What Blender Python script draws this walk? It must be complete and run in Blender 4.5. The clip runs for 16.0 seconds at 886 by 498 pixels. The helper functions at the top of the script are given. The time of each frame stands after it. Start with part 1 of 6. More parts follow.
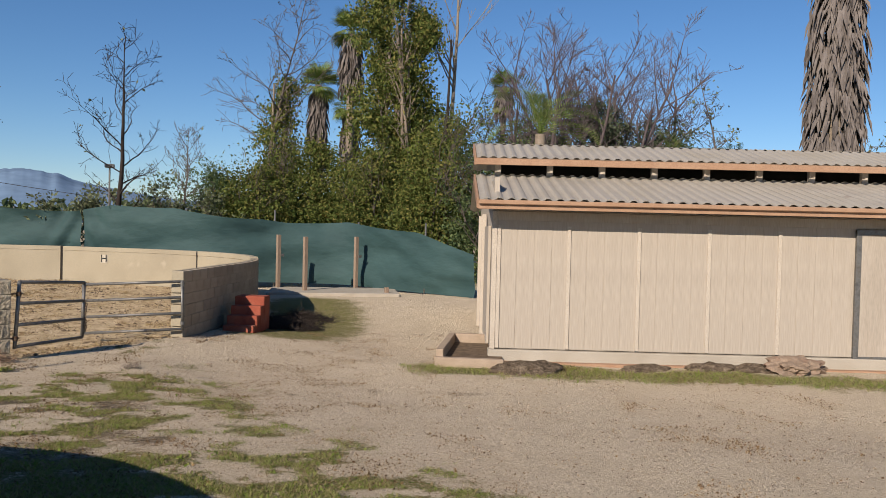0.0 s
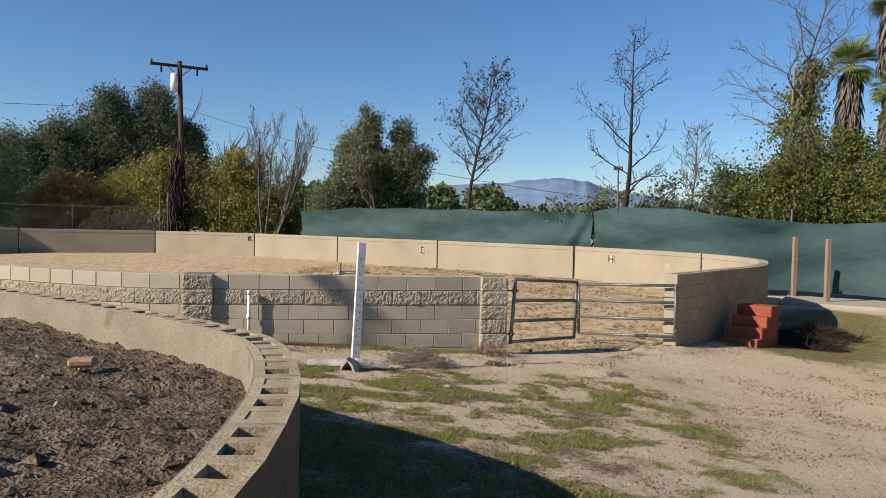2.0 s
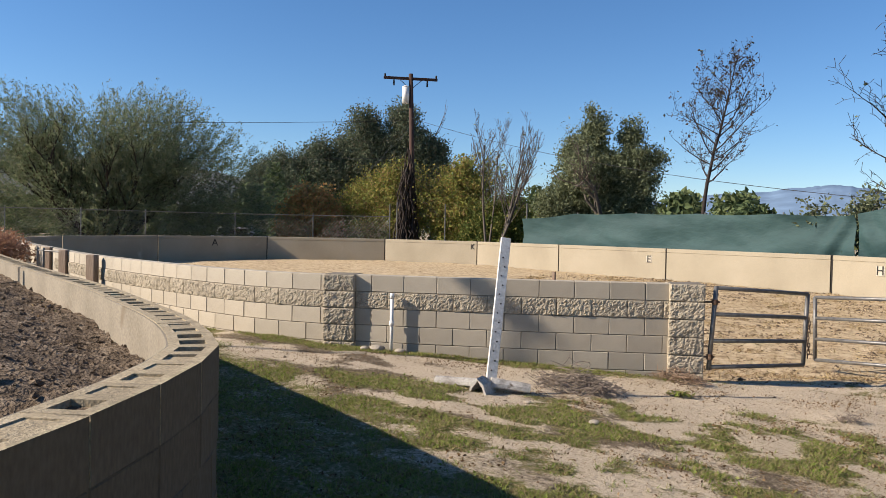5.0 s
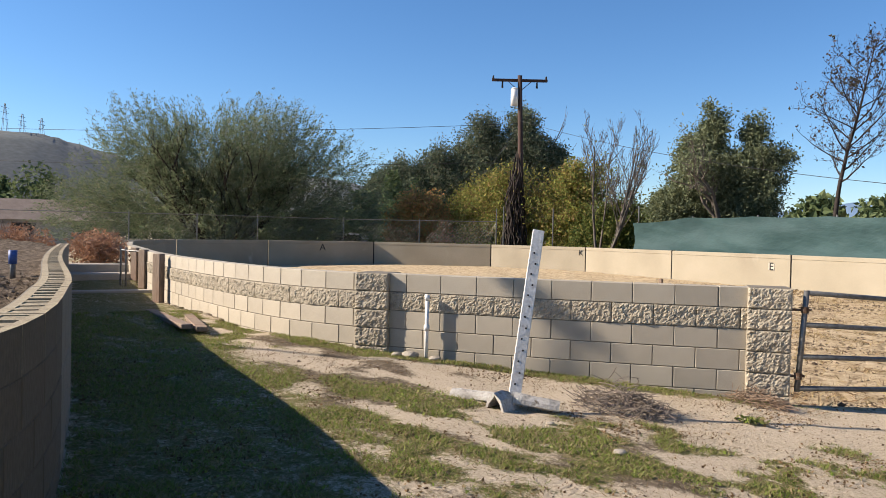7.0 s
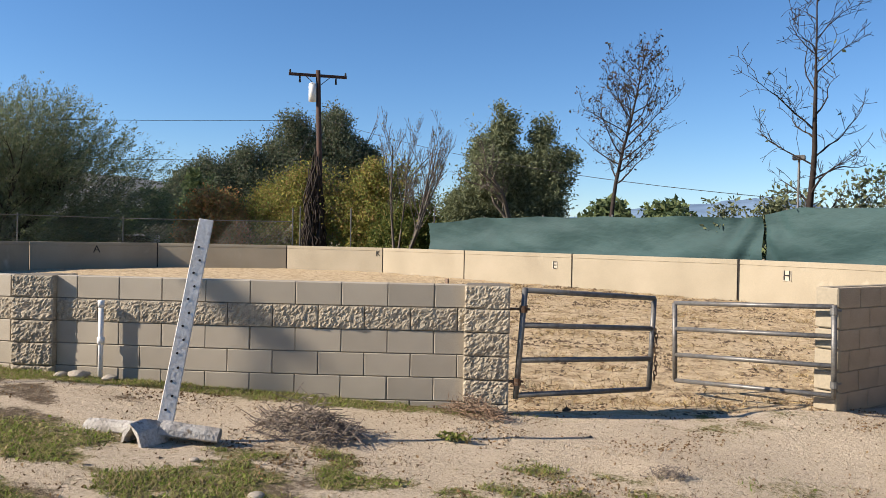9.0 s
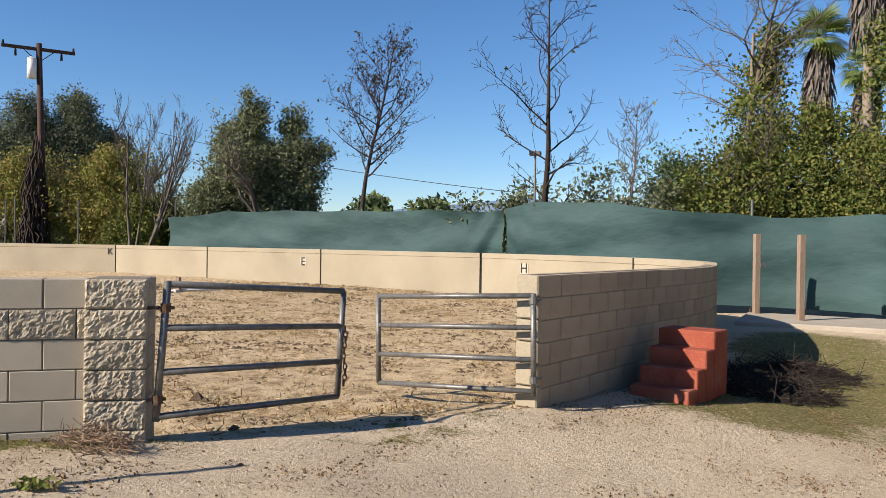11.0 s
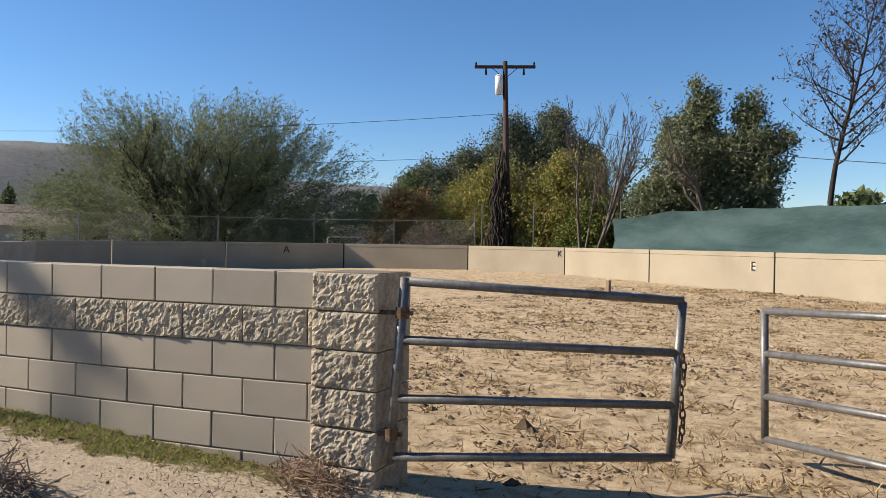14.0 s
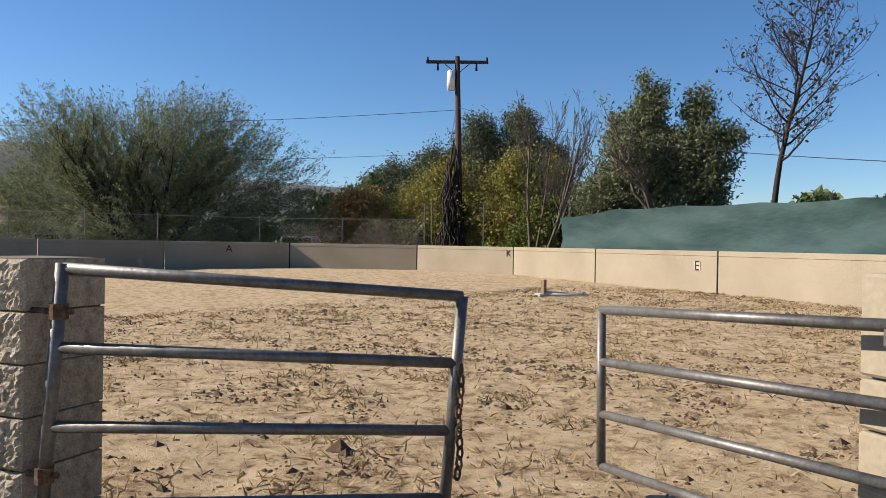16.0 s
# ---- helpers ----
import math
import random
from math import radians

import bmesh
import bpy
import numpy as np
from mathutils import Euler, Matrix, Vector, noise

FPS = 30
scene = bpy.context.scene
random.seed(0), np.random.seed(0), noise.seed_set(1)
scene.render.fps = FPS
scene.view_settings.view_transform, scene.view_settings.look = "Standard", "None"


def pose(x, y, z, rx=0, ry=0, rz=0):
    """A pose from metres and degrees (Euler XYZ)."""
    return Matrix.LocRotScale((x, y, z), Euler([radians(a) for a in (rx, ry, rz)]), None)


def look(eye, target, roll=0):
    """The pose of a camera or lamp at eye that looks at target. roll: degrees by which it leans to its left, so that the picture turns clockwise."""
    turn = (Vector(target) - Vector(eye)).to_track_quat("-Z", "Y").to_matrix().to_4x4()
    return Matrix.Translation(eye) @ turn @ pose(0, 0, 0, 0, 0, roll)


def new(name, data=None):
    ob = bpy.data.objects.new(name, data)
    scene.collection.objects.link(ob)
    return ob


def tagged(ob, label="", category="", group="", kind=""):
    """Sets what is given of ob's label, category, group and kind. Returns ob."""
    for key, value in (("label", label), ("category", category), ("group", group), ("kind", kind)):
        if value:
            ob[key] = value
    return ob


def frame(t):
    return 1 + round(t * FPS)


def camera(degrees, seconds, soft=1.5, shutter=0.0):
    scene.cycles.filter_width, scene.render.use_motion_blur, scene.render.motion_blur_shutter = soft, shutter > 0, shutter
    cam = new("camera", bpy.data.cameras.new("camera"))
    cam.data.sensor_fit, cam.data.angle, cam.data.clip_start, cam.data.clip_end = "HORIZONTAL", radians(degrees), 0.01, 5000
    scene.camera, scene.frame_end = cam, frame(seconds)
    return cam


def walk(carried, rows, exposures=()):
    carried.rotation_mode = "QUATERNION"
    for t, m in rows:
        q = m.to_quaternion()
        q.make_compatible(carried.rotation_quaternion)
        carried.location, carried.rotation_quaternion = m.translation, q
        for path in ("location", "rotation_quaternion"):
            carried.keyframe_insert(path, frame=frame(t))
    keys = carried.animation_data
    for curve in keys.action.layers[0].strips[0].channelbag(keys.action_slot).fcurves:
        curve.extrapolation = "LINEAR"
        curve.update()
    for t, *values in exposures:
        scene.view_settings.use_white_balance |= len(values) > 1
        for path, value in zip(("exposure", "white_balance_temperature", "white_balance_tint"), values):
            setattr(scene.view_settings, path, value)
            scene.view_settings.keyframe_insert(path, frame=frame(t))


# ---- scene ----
cam = camera(60.2, 16.0, soft=0.55)
PATH = [
    (0, (-0.08, -0.306, 2.23), (0.676, 1.544, 2.183), 1.4),
    (0.5, (0.043, -0.019, 2.22), (0.411, 1.946, 2.161), 1.4),
    (1, (0.157, 0.271, 2.206), (0.137, 2.27, 2.142), 1.2),
    (1.5, (0.295, 0.6, 2.175), (-0.024, 2.574, 2.106), 1.2),
    (2, (0.335, 0.933, 2.176), (-0.186, 2.862, 2.105), 1.3),
    (2.5, (0.453, 1.245, 2.14), (-0.165, 3.146, 2.071), 1.3),
    (3, (0.478, 1.582, 2.126), (-0.188, 3.467, 2.063), 1.4),
    (3.5, (0.524, 1.88, 2.101), (-0.252, 3.722, 2.04), 1.4),
    (4, (0.605, 2.219, 2.048), (-0.305, 3.999, 1.99), 1.2),
    (4.5, (0.606, 2.558, 2.025), (-0.41, 4.28, 1.97), 1.1),
    (5, (0.693, 2.915, 1.975), (-0.413, 4.58, 1.923), 1.1),
    (5.2, (0.729, 3.073, 1.951), (-0.423, 4.707, 1.902), 0.9),
    (6.25, (0.82, 3.79, 1.88), (-0.492, 5.299, 1.836), 1.0),
    (7.3, (0.918, 4.512, 1.82), (-0.465, 5.957, 1.784), 1.1),
    (7.5, (0.938, 4.677, 1.81), (-0.452, 6.114, 1.773), 1.0),
    (8, (0.993, 5.095, 1.8), (-0.397, 6.532, 1.764), 1.0),
    (8.5, (1.087, 5.471, 1.784), (-0.196, 7.006, 1.753), 1.0),
    (9, (1.135, 5.819, 1.777), (0.142, 7.555, 1.756), 1.1),
    (9.5, (1.286, 6.171, 1.745), (0.584, 8.044, 1.729), 1.0),
    (9.7, (1.329, 6.311, 1.73), (0.748, 8.225, 1.719), 1.0),
    (10.75, (1.46, 7.05, 1.685), (1.044, 9.006, 1.671), 0.9),
    (11.8, (1.585, 7.78, 1.633), (0.81, 9.624, 1.622), 0.8),
    (12, (1.569, 7.957, 1.631), (0.706, 9.761, 1.621), 0.9),
    (12.5, (1.498, 8.333, 1.625), (0.387, 9.996, 1.607), 0.9),
    (13, (1.52, 8.671, 1.6), (0.277, 10.238, 1.583), 0.9),
    (13.5, (1.505, 9.049, 1.58), (0.1, 10.472, 1.56), 1.0),
    (14, (1.513, 9.412, 1.569), (0.034, 10.758, 1.551), 0.9),
    (14.5, (1.549, 9.77, 1.559), (0.075, 11.123, 1.544), 1.0),
    (15, (1.53, 10.151, 1.53), (0.06, 11.507, 1.516), 1.0),
    (15.5, (1.585, 10.534, 1.498), (0.109, 11.884, 1.486), 0.9),
    (16, (1.58, 10.926, 1.482), (0.145, 12.319, 1.47), 1.0),
]
walk(cam, [(t, look(eye, target, roll)) for t, eye, target, roll in PATH],
     exposures=[(0.0, 0.38, 6500, 13.5), (1.0, 0.43, 6500, 13.5), (2.5, 0.68, 6500, 13.5), (5.0, 0.86, 6500, 13.5), (8.0, 1.08, 6500, 13.5), (9.5, 0.90, 6500, 13.5), (12.0, 0.88, 6500, 13.5), (14.5, 0.83, 6500, 13.5), (16.0, 0.76, 6500, 13.5)])


# ---- world, sun, exposure ----
SUN_FROM = Vector((-0.764, -0.643, 0.555)).normalized()
world = bpy.data.worlds.new("sky")
scene.world = world
world.use_nodes = True
wn = world.node_tree.nodes
sky = wn.new("ShaderNodeTexSky")
sky.sky_type = "NISHITA"
sky.sun_disc = False
sky.sun_elevation = math.asin(SUN_FROM.z)
sky.sun_rotation = math.atan2(SUN_FROM.x, SUN_FROM.y)
sky.altitude = 600
sky.air_density, sky.dust_density, sky.ozone_density = 1.0, 0.05, 5.0
wn["Background"].inputs["Strength"].default_value = 0.077
tone = wn.new("ShaderNodeHueSaturation")
tone.inputs["Saturation"].default_value = 1.12
world.node_tree.links.new(sky.outputs[0], tone.inputs["Color"])
world.node_tree.links.new(tone.outputs[0], wn["Background"].inputs["Color"])
sun_data = bpy.data.lights.new("sun", "SUN")
sun_data.energy, sun_data.angle, sun_data.color = 5.0, radians(0.5), (1.0, 0.89, 0.73)
sun = new("sun", sun_data)
sun.matrix_world = look(SUN_FROM * 50, (0, 0, 0))


# ---- mesh helpers ----
rng = np.random.default_rng(7)


def data(name, verts, faces, mats, smooth=False):
    me = bpy.data.meshes.new(name)
    me.from_pydata([tuple(v) for v in verts], [], faces)
    for m in mats if isinstance(mats, (list, tuple)) else [mats]:
        me.materials.append(m)
    if smooth:
        me.polygons.foreach_set("use_smooth", [True] * len(me.polygons))
    me.update()
    return me


def part(name, bm, material, parent=None, label="", smooth=False):
    me = bpy.data.meshes.new(name)
    bmesh.ops.recalc_face_normals(bm, faces=bm.faces)
    bm.to_mesh(me)
    bm.free()
    me.materials.append(material)
    if smooth:
        me.polygons.foreach_set("use_smooth", [True] * len(me.polygons))
    ob = new(name, me)
    ob.parent = parent
    return tagged(ob, label)


def piece(name, me, parent, m=None, label=""):
    ob = new(name, me)
    ob.parent = parent
    if m is not None:
        ob.matrix_basis = m
    return tagged(ob, label)


def thing(name, at, label, category, group="", kind="", turn=0.0):
    ob = new(name)
    ob.empty_display_size = 0.1
    ob.matrix_basis = Matrix.Translation(at) @ Matrix.Rotation(turn, 4, "Z")
    return tagged(ob, label, category, group, kind)


def box(bm, lo, hi, bevel=0.0, m=None):
    """A box between two corners, its edges rounded."""
    size = [h - l for l, h in zip(lo, hi)]
    mid = [(h + l) / 2 for l, h in zip(lo, hi)]
    made = bmesh.ops.create_cube(bm, size=1.0, matrix=Matrix.Translation(mid) @ Matrix.Diagonal((*size, 1)))
    vs = made["verts"]
    if bevel:
        es = list({e for v in vs for e in v.link_edges})
        r = bmesh.ops.bevel(bm, geom=es, offset=bevel, segments=1, affect="EDGES")
        vs = list({v for f in r["faces"] for v in f.verts} | {v for v in vs if v.is_valid})
    if m is not None:
        bmesh.ops.transform(bm, matrix=m, verts=vs)
    return vs


def tube(bm, a, b, r, r2=None, sides=10, caps=True):
    """A round bar from a to b."""
    a, b = Vector(a), Vector(b)
    d = b - a
    m = Matrix.Translation((a + b) / 2) @ d.to_track_quat("Z", "Y").to_matrix().to_4x4()
    return bmesh.ops.create_cone(bm, cap_ends=caps, segments=sides, radius1=r, radius2=r if r2 is None else r2, depth=d.length, matrix=m)["verts"]


def bar(lo, hi, bevel=0.0):
    bm = bmesh.new()
    box(bm, lo, hi, bevel)
    return bm


def rod(a, b, r, r2=None, sides=10):
    bm = bmesh.new()
    tube(bm, a, b, r, r2, sides)
    return bm


def along(points, step):
    """Points at even steps on a smooth curve through the given plan points."""
    P = [Vector((*p, 0)) for p in points]
    P = [2 * P[0] - P[1]] + P + [2 * P[-1] - P[-2]]
    fine = []
    for i in range(1, len(P) - 2):
        for k in range(24):
            t = k / 24
            a, b, c, d = P[i - 1:i + 3]
            fine.append(0.5 * (2 * b + (c - a) * t + (2 * a - 5 * b + 4 * c - d) * t * t + (3 * b - a - 3 * c + d) * t ** 3))
    fine.append(P[-2])
    out, left = [fine[0].copy()], step
    for a, b in zip(fine, fine[1:]):
        l = (b - a).length
        while l >= left > 0:
            a = a + (b - a) * (left / l)
            l = (b - a).length
            out.append(a.copy())
            left = step
        left -= l
    return out


def inside(poly, x, y):
    """Which of the points lie in the plan polygon."""
    x, y = np.asarray(x, float), np.asarray(y, float)
    r = np.zeros(x.shape, bool)
    for (x0, y0), (x1, y1) in zip(poly, poly[1:] + poly[:1]):
        c = (y0 > y) != (y1 > y)
        with np.errstate(divide="ignore", invalid="ignore"):
            r ^= c & (x < (x1 - x0) * (y - y0) / (y1 - y0 if y1 != y0 else 1e-9) + x0)
    return r


def near_line(line, x, y):
    """Distance of plan points from an open polyline."""
    best = np.full(np.shape(x), 1e9)
    for (x0, y0), (x1, y1) in zip(line, line[1:]):
        dx, dy = x1 - x0, y1 - y0
        t = np.clip(((x - x0) * dx + (y - y0) * dy) / (dx * dx + dy * dy), 0, 1)
        best = np.minimum(best, np.hypot(x - x0 - t * dx, y - y0 - t * dy))
    return best


def ramp01(a, b, v):
    t = np.clip((v - a) / (b - a), 0, 1)
    return t * t * (3 - 2 * t)


def fbm(x, y, seed=0.0, octaves=3):
    """Smooth noise of plan points, about -1 to 1."""
    x, y = np.broadcast_arrays(np.asarray(x, float), np.asarray(y, float))
    r, a = np.zeros(x.shape), 0.6
    for o in range(octaves):
        k = 1.0 * 2.03 ** o
        X, Y = x * k + seed * 17.3 + o * 5.1, y * k - seed * 9.7
        xi, yi = np.floor(X), np.floor(Y)
        u, v = X - xi, Y - yi
        u, v = u * u * (3 - 2 * u), v * v * (3 - 2 * v)

        def h(i, j):
            s = np.sin(i * 127.1 + j * 311.7 + seed * 74.7) * 43758.5453
            return (s - np.floor(s)) * 2 - 1
        n = (h(xi, yi) * (1 - u) + h(xi + 1, yi) * u) * (1 - v) + (h(xi, yi + 1) * (1 - u) + h(xi + 1, yi + 1) * u) * v
        r += a * n
        a *= 0.5
    return r


# ---- materials ----
def material(name, colors, scale=4.0, rough=0.85, metal=0.0, bump=0.2, fine=60.0, spots=None, random_shade=0.0, bump_size=0.01, stretch=(1, 1, 1), spec=0.3, grain=0.45):
    """A surface whose colour wanders between the given ones at two scales, with fine relief."""
    m = bpy.data.materials.new(name)
    m.use_nodes = True
    nt = m.node_tree
    n, l = nt.nodes, nt.links
    b = n["Principled BSDF"]
    b.inputs["Roughness"].default_value = rough
    b.inputs["Metallic"].default_value = metal
    b.inputs["Specular IOR Level"].default_value = spec
    co = n.new("ShaderNodeTexCoord")
    mp = n.new("ShaderNodeMapping")
    mp.inputs["Scale"].default_value = stretch
    l.new(co.outputs["Object"], mp.inputs[0])
    big = n.new("ShaderNodeTexNoise")
    big.inputs["Scale"].default_value, big.inputs["Detail"].default_value = scale, 6
    small = n.new("ShaderNodeTexNoise")
    small.inputs["Scale"].default_value, small.inputs["Detail"].default_value = fine, 4
    l.new(mp.outputs[0], big.inputs["Vector"])
    l.new(mp.outputs[0], small.inputs["Vector"])
    r = n.new("ShaderNodeValToRGB")
    e = r.color_ramp.elements
    while len(e) < len(colors):
        e.new(0.5)
    for i, c in enumerate(colors):
        e[i].position = 0.3 + 0.4 * i / max(1, len(colors) - 1)
        e[i].color = (*c, 1)
    l.new(big.outputs["Fac"], r.inputs[0])
    mul = n.new("ShaderNodeMixRGB")
    mul.blend_type, mul.inputs[0].default_value = "OVERLAY", grain
    l.new(r.outputs[0], mul.inputs[1])
    l.new(small.outputs["Fac"], mul.inputs[2])
    out = mul.outputs[0]
    if spots:
        color, at, size = spots
        sp = n.new("ShaderNodeTexNoise")
        sp.inputs["Scale"].default_value, sp.inputs["Detail"].default_value = size, 5
        l.new(mp.outputs[0], sp.inputs["Vector"])
        sr = n.new("ShaderNodeMapRange")
        sr.inputs["From Min"].default_value, sr.inputs["From Max"].default_value = at, at + 0.08
        l.new(sp.outputs["Fac"], sr.inputs[0])
        mx = n.new("ShaderNodeMixRGB")
        mx.inputs[2].default_value = (*color, 1)
        l.new(sr.outputs[0], mx.inputs[0])
        l.new(out, mx.inputs[1])
        out = mx.outputs[0]
    if random_shade:
        oi = n.new("ShaderNodeObjectInfo")
        mr = n.new("ShaderNodeMapRange")
        mr.inputs["To Min"].default_value, mr.inputs["To Max"].default_value = 1 - random_shade, 1 + random_shade
        l.new(oi.outputs["Random"], mr.inputs[0])
        hs = n.new("ShaderNodeHueSaturation")
        l.new(mr.outputs[0], hs.inputs["Value"])
        l.new(out, hs.inputs["Color"])
        out = hs.outputs[0]
    l.new(out, b.inputs["Base Color"])
    if bump:
        bp = n.new("ShaderNodeBump")
        bp.inputs["Strength"].default_value, bp.inputs["Distance"].default_value = bump, bump_size
        l.new(small.outputs["Fac"], bp.inputs["Height"])
        l.new(bp.outputs[0], b.inputs["Normal"])
    return m


def leaf_material(name, colors, through_light=0.25):
    """Leaves: each one's shade differs, and some light passes through."""
    m = bpy.data.materials.new(name)
    m.use_nodes = True
    nt = m.node_tree
    n, l = nt.nodes, nt.links
    b = n["Principled BSDF"]
    b.inputs["Roughness"].default_value = 0.7
    b.inputs["Specular IOR Level"].default_value = 0.12
    g = n.new("ShaderNodeNewGeometry")
    r = n.new("ShaderNodeValToRGB")
    e = r.color_ramp.elements
    while len(e) < len(colors):
        e.new(0.5)
    for i, c in enumerate(colors):
        e[i].position = i / max(1, len(colors) - 1)
        e[i].color = (*c, 1)
    l.new(g.outputs["Random Per Island"], r.inputs[0])
    l.new(r.outputs[0], b.inputs["Base Color"])
    t = n.new("ShaderNodeBsdfTranslucent")
    l.new(r.outputs[0], t.inputs["Color"])
    mix = n.new("ShaderNodeMixShader")
    mix.inputs[0].default_value = through_light
    l.new(b.outputs[0], mix.inputs[1])
    l.new(t.outputs[0], mix.inputs[2])
    l.new(mix.outputs[0], n["Material Output"].inputs["Surface"])
    return m


M_BLOCK = material("grey_block", [(0.325, 0.285, 0.222), (0.380, 0.335, 0.263), (0.425, 0.375, 0.296)], 2.2, bump=0.16, fine=160, random_shade=0.09, grain=0.6, spots=((0.362, 0.308, 0.230), 0.64, 5))
M_SPLIT = material("split_face_block", [(0.243, 0.202, 0.145), (0.347, 0.299, 0.223), (0.421, 0.368, 0.276)], 22, bump=0.7, fine=110, random_shade=0.10, bump_size=0.01, grain=0.7)
M_MORTAR = material("mortar", [(0.14, 0.12, 0.092), (0.21, 0.182, 0.14)], 6, bump=0.3)
M_PLASTER = material("tan_plaster", [(0.266, 0.229, 0.167), (0.303, 0.263, 0.192), (0.333, 0.289, 0.215)], 0.7, bump=0.05, fine=40, grain=0.25, random_shade=0.03, spots=((0.400, 0.351, 0.270), 0.66, 0.9))
M_BEDWALL = material("brown_bed_wall", [(0.087, 0.066, 0.039), (0.115, 0.092, 0.060), (0.099, 0.071, 0.035)], 1.6, bump=0.3, fine=50, stretch=(1, 1, 0.45), spots=((0.101, 0.087, 0.069), 0.66, 2.2))
M_CAP = material("lichened_cap_block", [(0.25, 0.205, 0.135), (0.33, 0.27, 0.175), (0.36, 0.305, 0.21)], 7, bump=0.6, fine=80, random_shade=0.10, grain=0.7, spots=((0.32, 0.235, 0.06), 0.60, 5))
M_JOINT = material("black_joint", [(0.015, 0.013, 0.012), (0.030, 0.026, 0.022)], 8)
M_SOIL = material("dark_bed_soil", [(0.065, 0.048, 0.033), (0.135, 0.102, 0.072), (0.24, 0.19, 0.14)], 11, bump=1.0, fine=45, bump_size=0.04, rough=1.0, spec=0.1, grain=0.7)
M_NET = material("green_shade_net", [(0.018, 0.045, 0.047), (0.025, 0.058, 0.059), (0.034, 0.072, 0.073)], 0.5, rough=0.75, bump=0.4, fine=3.5, bump_size=0.05, grain=0.12, stretch=(1, 1, 2.2))
M_STEEL = material("galvanized_pipe", [(0.104, 0.102, 0.098), (0.172, 0.170, 0.164), (0.136, 0.124, 0.108)], 9, rough=0.5, metal=0.55, bump=0.15, fine=60)
M_RUST = material("rusty_steel", [(0.074, 0.044, 0.030), (0.126, 0.074, 0.044), (0.163, 0.141, 0.118)], 30, rough=0.7, metal=0.5)
M_RED = material("red_painted_block", [(0.215, 0.048, 0.028), (0.274, 0.070, 0.041), (0.259, 0.096, 0.063)], 4, bump=0.4, fine=60, spots=((0.407, 0.222, 0.163), 0.68, 6))
M_SIDING = material("beige_siding", [(0.311, 0.270, 0.222), (0.363, 0.318, 0.266), (0.337, 0.292, 0.237)], 1.6, bump=0.15, fine=70, stretch=(1, 1, 0.12), grain=0.25, spots=((0.222, 0.170, 0.122), 0.70, 4))
M_TRIM = material("beige_trim", [(0.392, 0.340, 0.281), (0.429, 0.377, 0.315)], 3, bump=0.15)
M_FASCIA = material("salmon_fascia", [(0.281, 0.167, 0.104), (0.333, 0.211, 0.137)], 3, bump=0.1)
M_ROOF = material("corrugated_roof", [(0.311, 0.281, 0.240), (0.363, 0.329, 0.281), (0.333, 0.296, 0.240)], 0.8, rough=0.55, metal=0.15, bump=0.1, spots=((0.252, 0.215, 0.178), 0.66, 1.5))
M_STAINED = material("stained_block", [(0.262, 0.209, 0.148), (0.346, 0.280, 0.203), (0.393, 0.329, 0.245)], 2, bump=0.35, fine=80, random_shade=0.12)
M_CONCRETE = material("concrete", [(0.311, 0.274, 0.222), (0.370, 0.333, 0.281)], 2, bump=0.3)
# Near-black colour painted in as shade of barn openings; also glass and insulators.
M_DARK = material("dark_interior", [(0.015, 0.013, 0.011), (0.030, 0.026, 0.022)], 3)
M_WOOD = material("weathered_wood", [(0.163, 0.115, 0.081), (0.244, 0.181, 0.133), (0.207, 0.126, 0.089)], 4, bump=0.5, fine=50, stretch=(1, 1, 0.15))
M_WHITE = material("chipped_white_paint", [(0.540, 0.522, 0.486), (0.630, 0.612, 0.576)], 5, bump=0.3, fine=40, spots=((0.270, 0.234, 0.189), 0.62, 8))
M_BARK = material("grey_bark", [(0.074, 0.063, 0.052), (0.133, 0.111, 0.092)], 8, bump=0.8, fine=30, stretch=(1, 1, 0.3))
M_DARKBARK = material("dark_bark", [(0.017, 0.012, 0.010), (0.039, 0.029, 0.024)], 6, bump=0.6)
M_PALEBARK = material("pale_bark", [(0.178, 0.144, 0.111), (0.252, 0.207, 0.163)], 6, bump=0.6)
M_SKIRT = material("dead_palm_fronds", [(0.074, 0.063, 0.058), (0.170, 0.148, 0.137), (0.111, 0.092, 0.081)], 3, bump=0.6, rough=0.95, stretch=(1, 1, 0.3))
M_POLE = material("brown_pole_wood", [(0.037, 0.022, 0.018), (0.074, 0.041, 0.031)], 5, bump=0.3, stretch=(1, 1, 0.2))
M_BLACK = material("black_plastic", [(0.011, 0.011, 0.011), (0.023, 0.023, 0.023)], 20, rough=0.5)
M_PAINT_WHITE = material("white_paint", [(0.630, 0.621, 0.594), (0.720, 0.711, 0.684)], 6, rough=0.6, bump=0.1)
M_STONE = material("pale_stone", [(0.237, 0.207, 0.163), (0.340, 0.303, 0.252)], 12, bump=0.5)
M_TWIG = material("grey_twigs", [(0.148, 0.118, 0.092), (0.252, 0.207, 0.170)], 20, bump=0.3)
M_STRAW = leaf_material("straw", [(0.340, 0.252, 0.118), (0.429, 0.333, 0.178), (0.148, 0.096, 0.052), (0.222, 0.148, 0.081)], 0.1)
M_CLOD = material("earth_clods", [(0.081, 0.056, 0.036), (0.163, 0.115, 0.074)], 9, bump=0.8, rough=1.0, random_shade=0.2)
M_GRASS = leaf_material("grass_blades", [(0.13, 0.185, 0.03), (0.20, 0.26, 0.05), (0.29, 0.30, 0.10), (0.34, 0.27, 0.15), (0.25, 0.19, 0.11), (0.16, 0.23, 0.04)], 0.35)
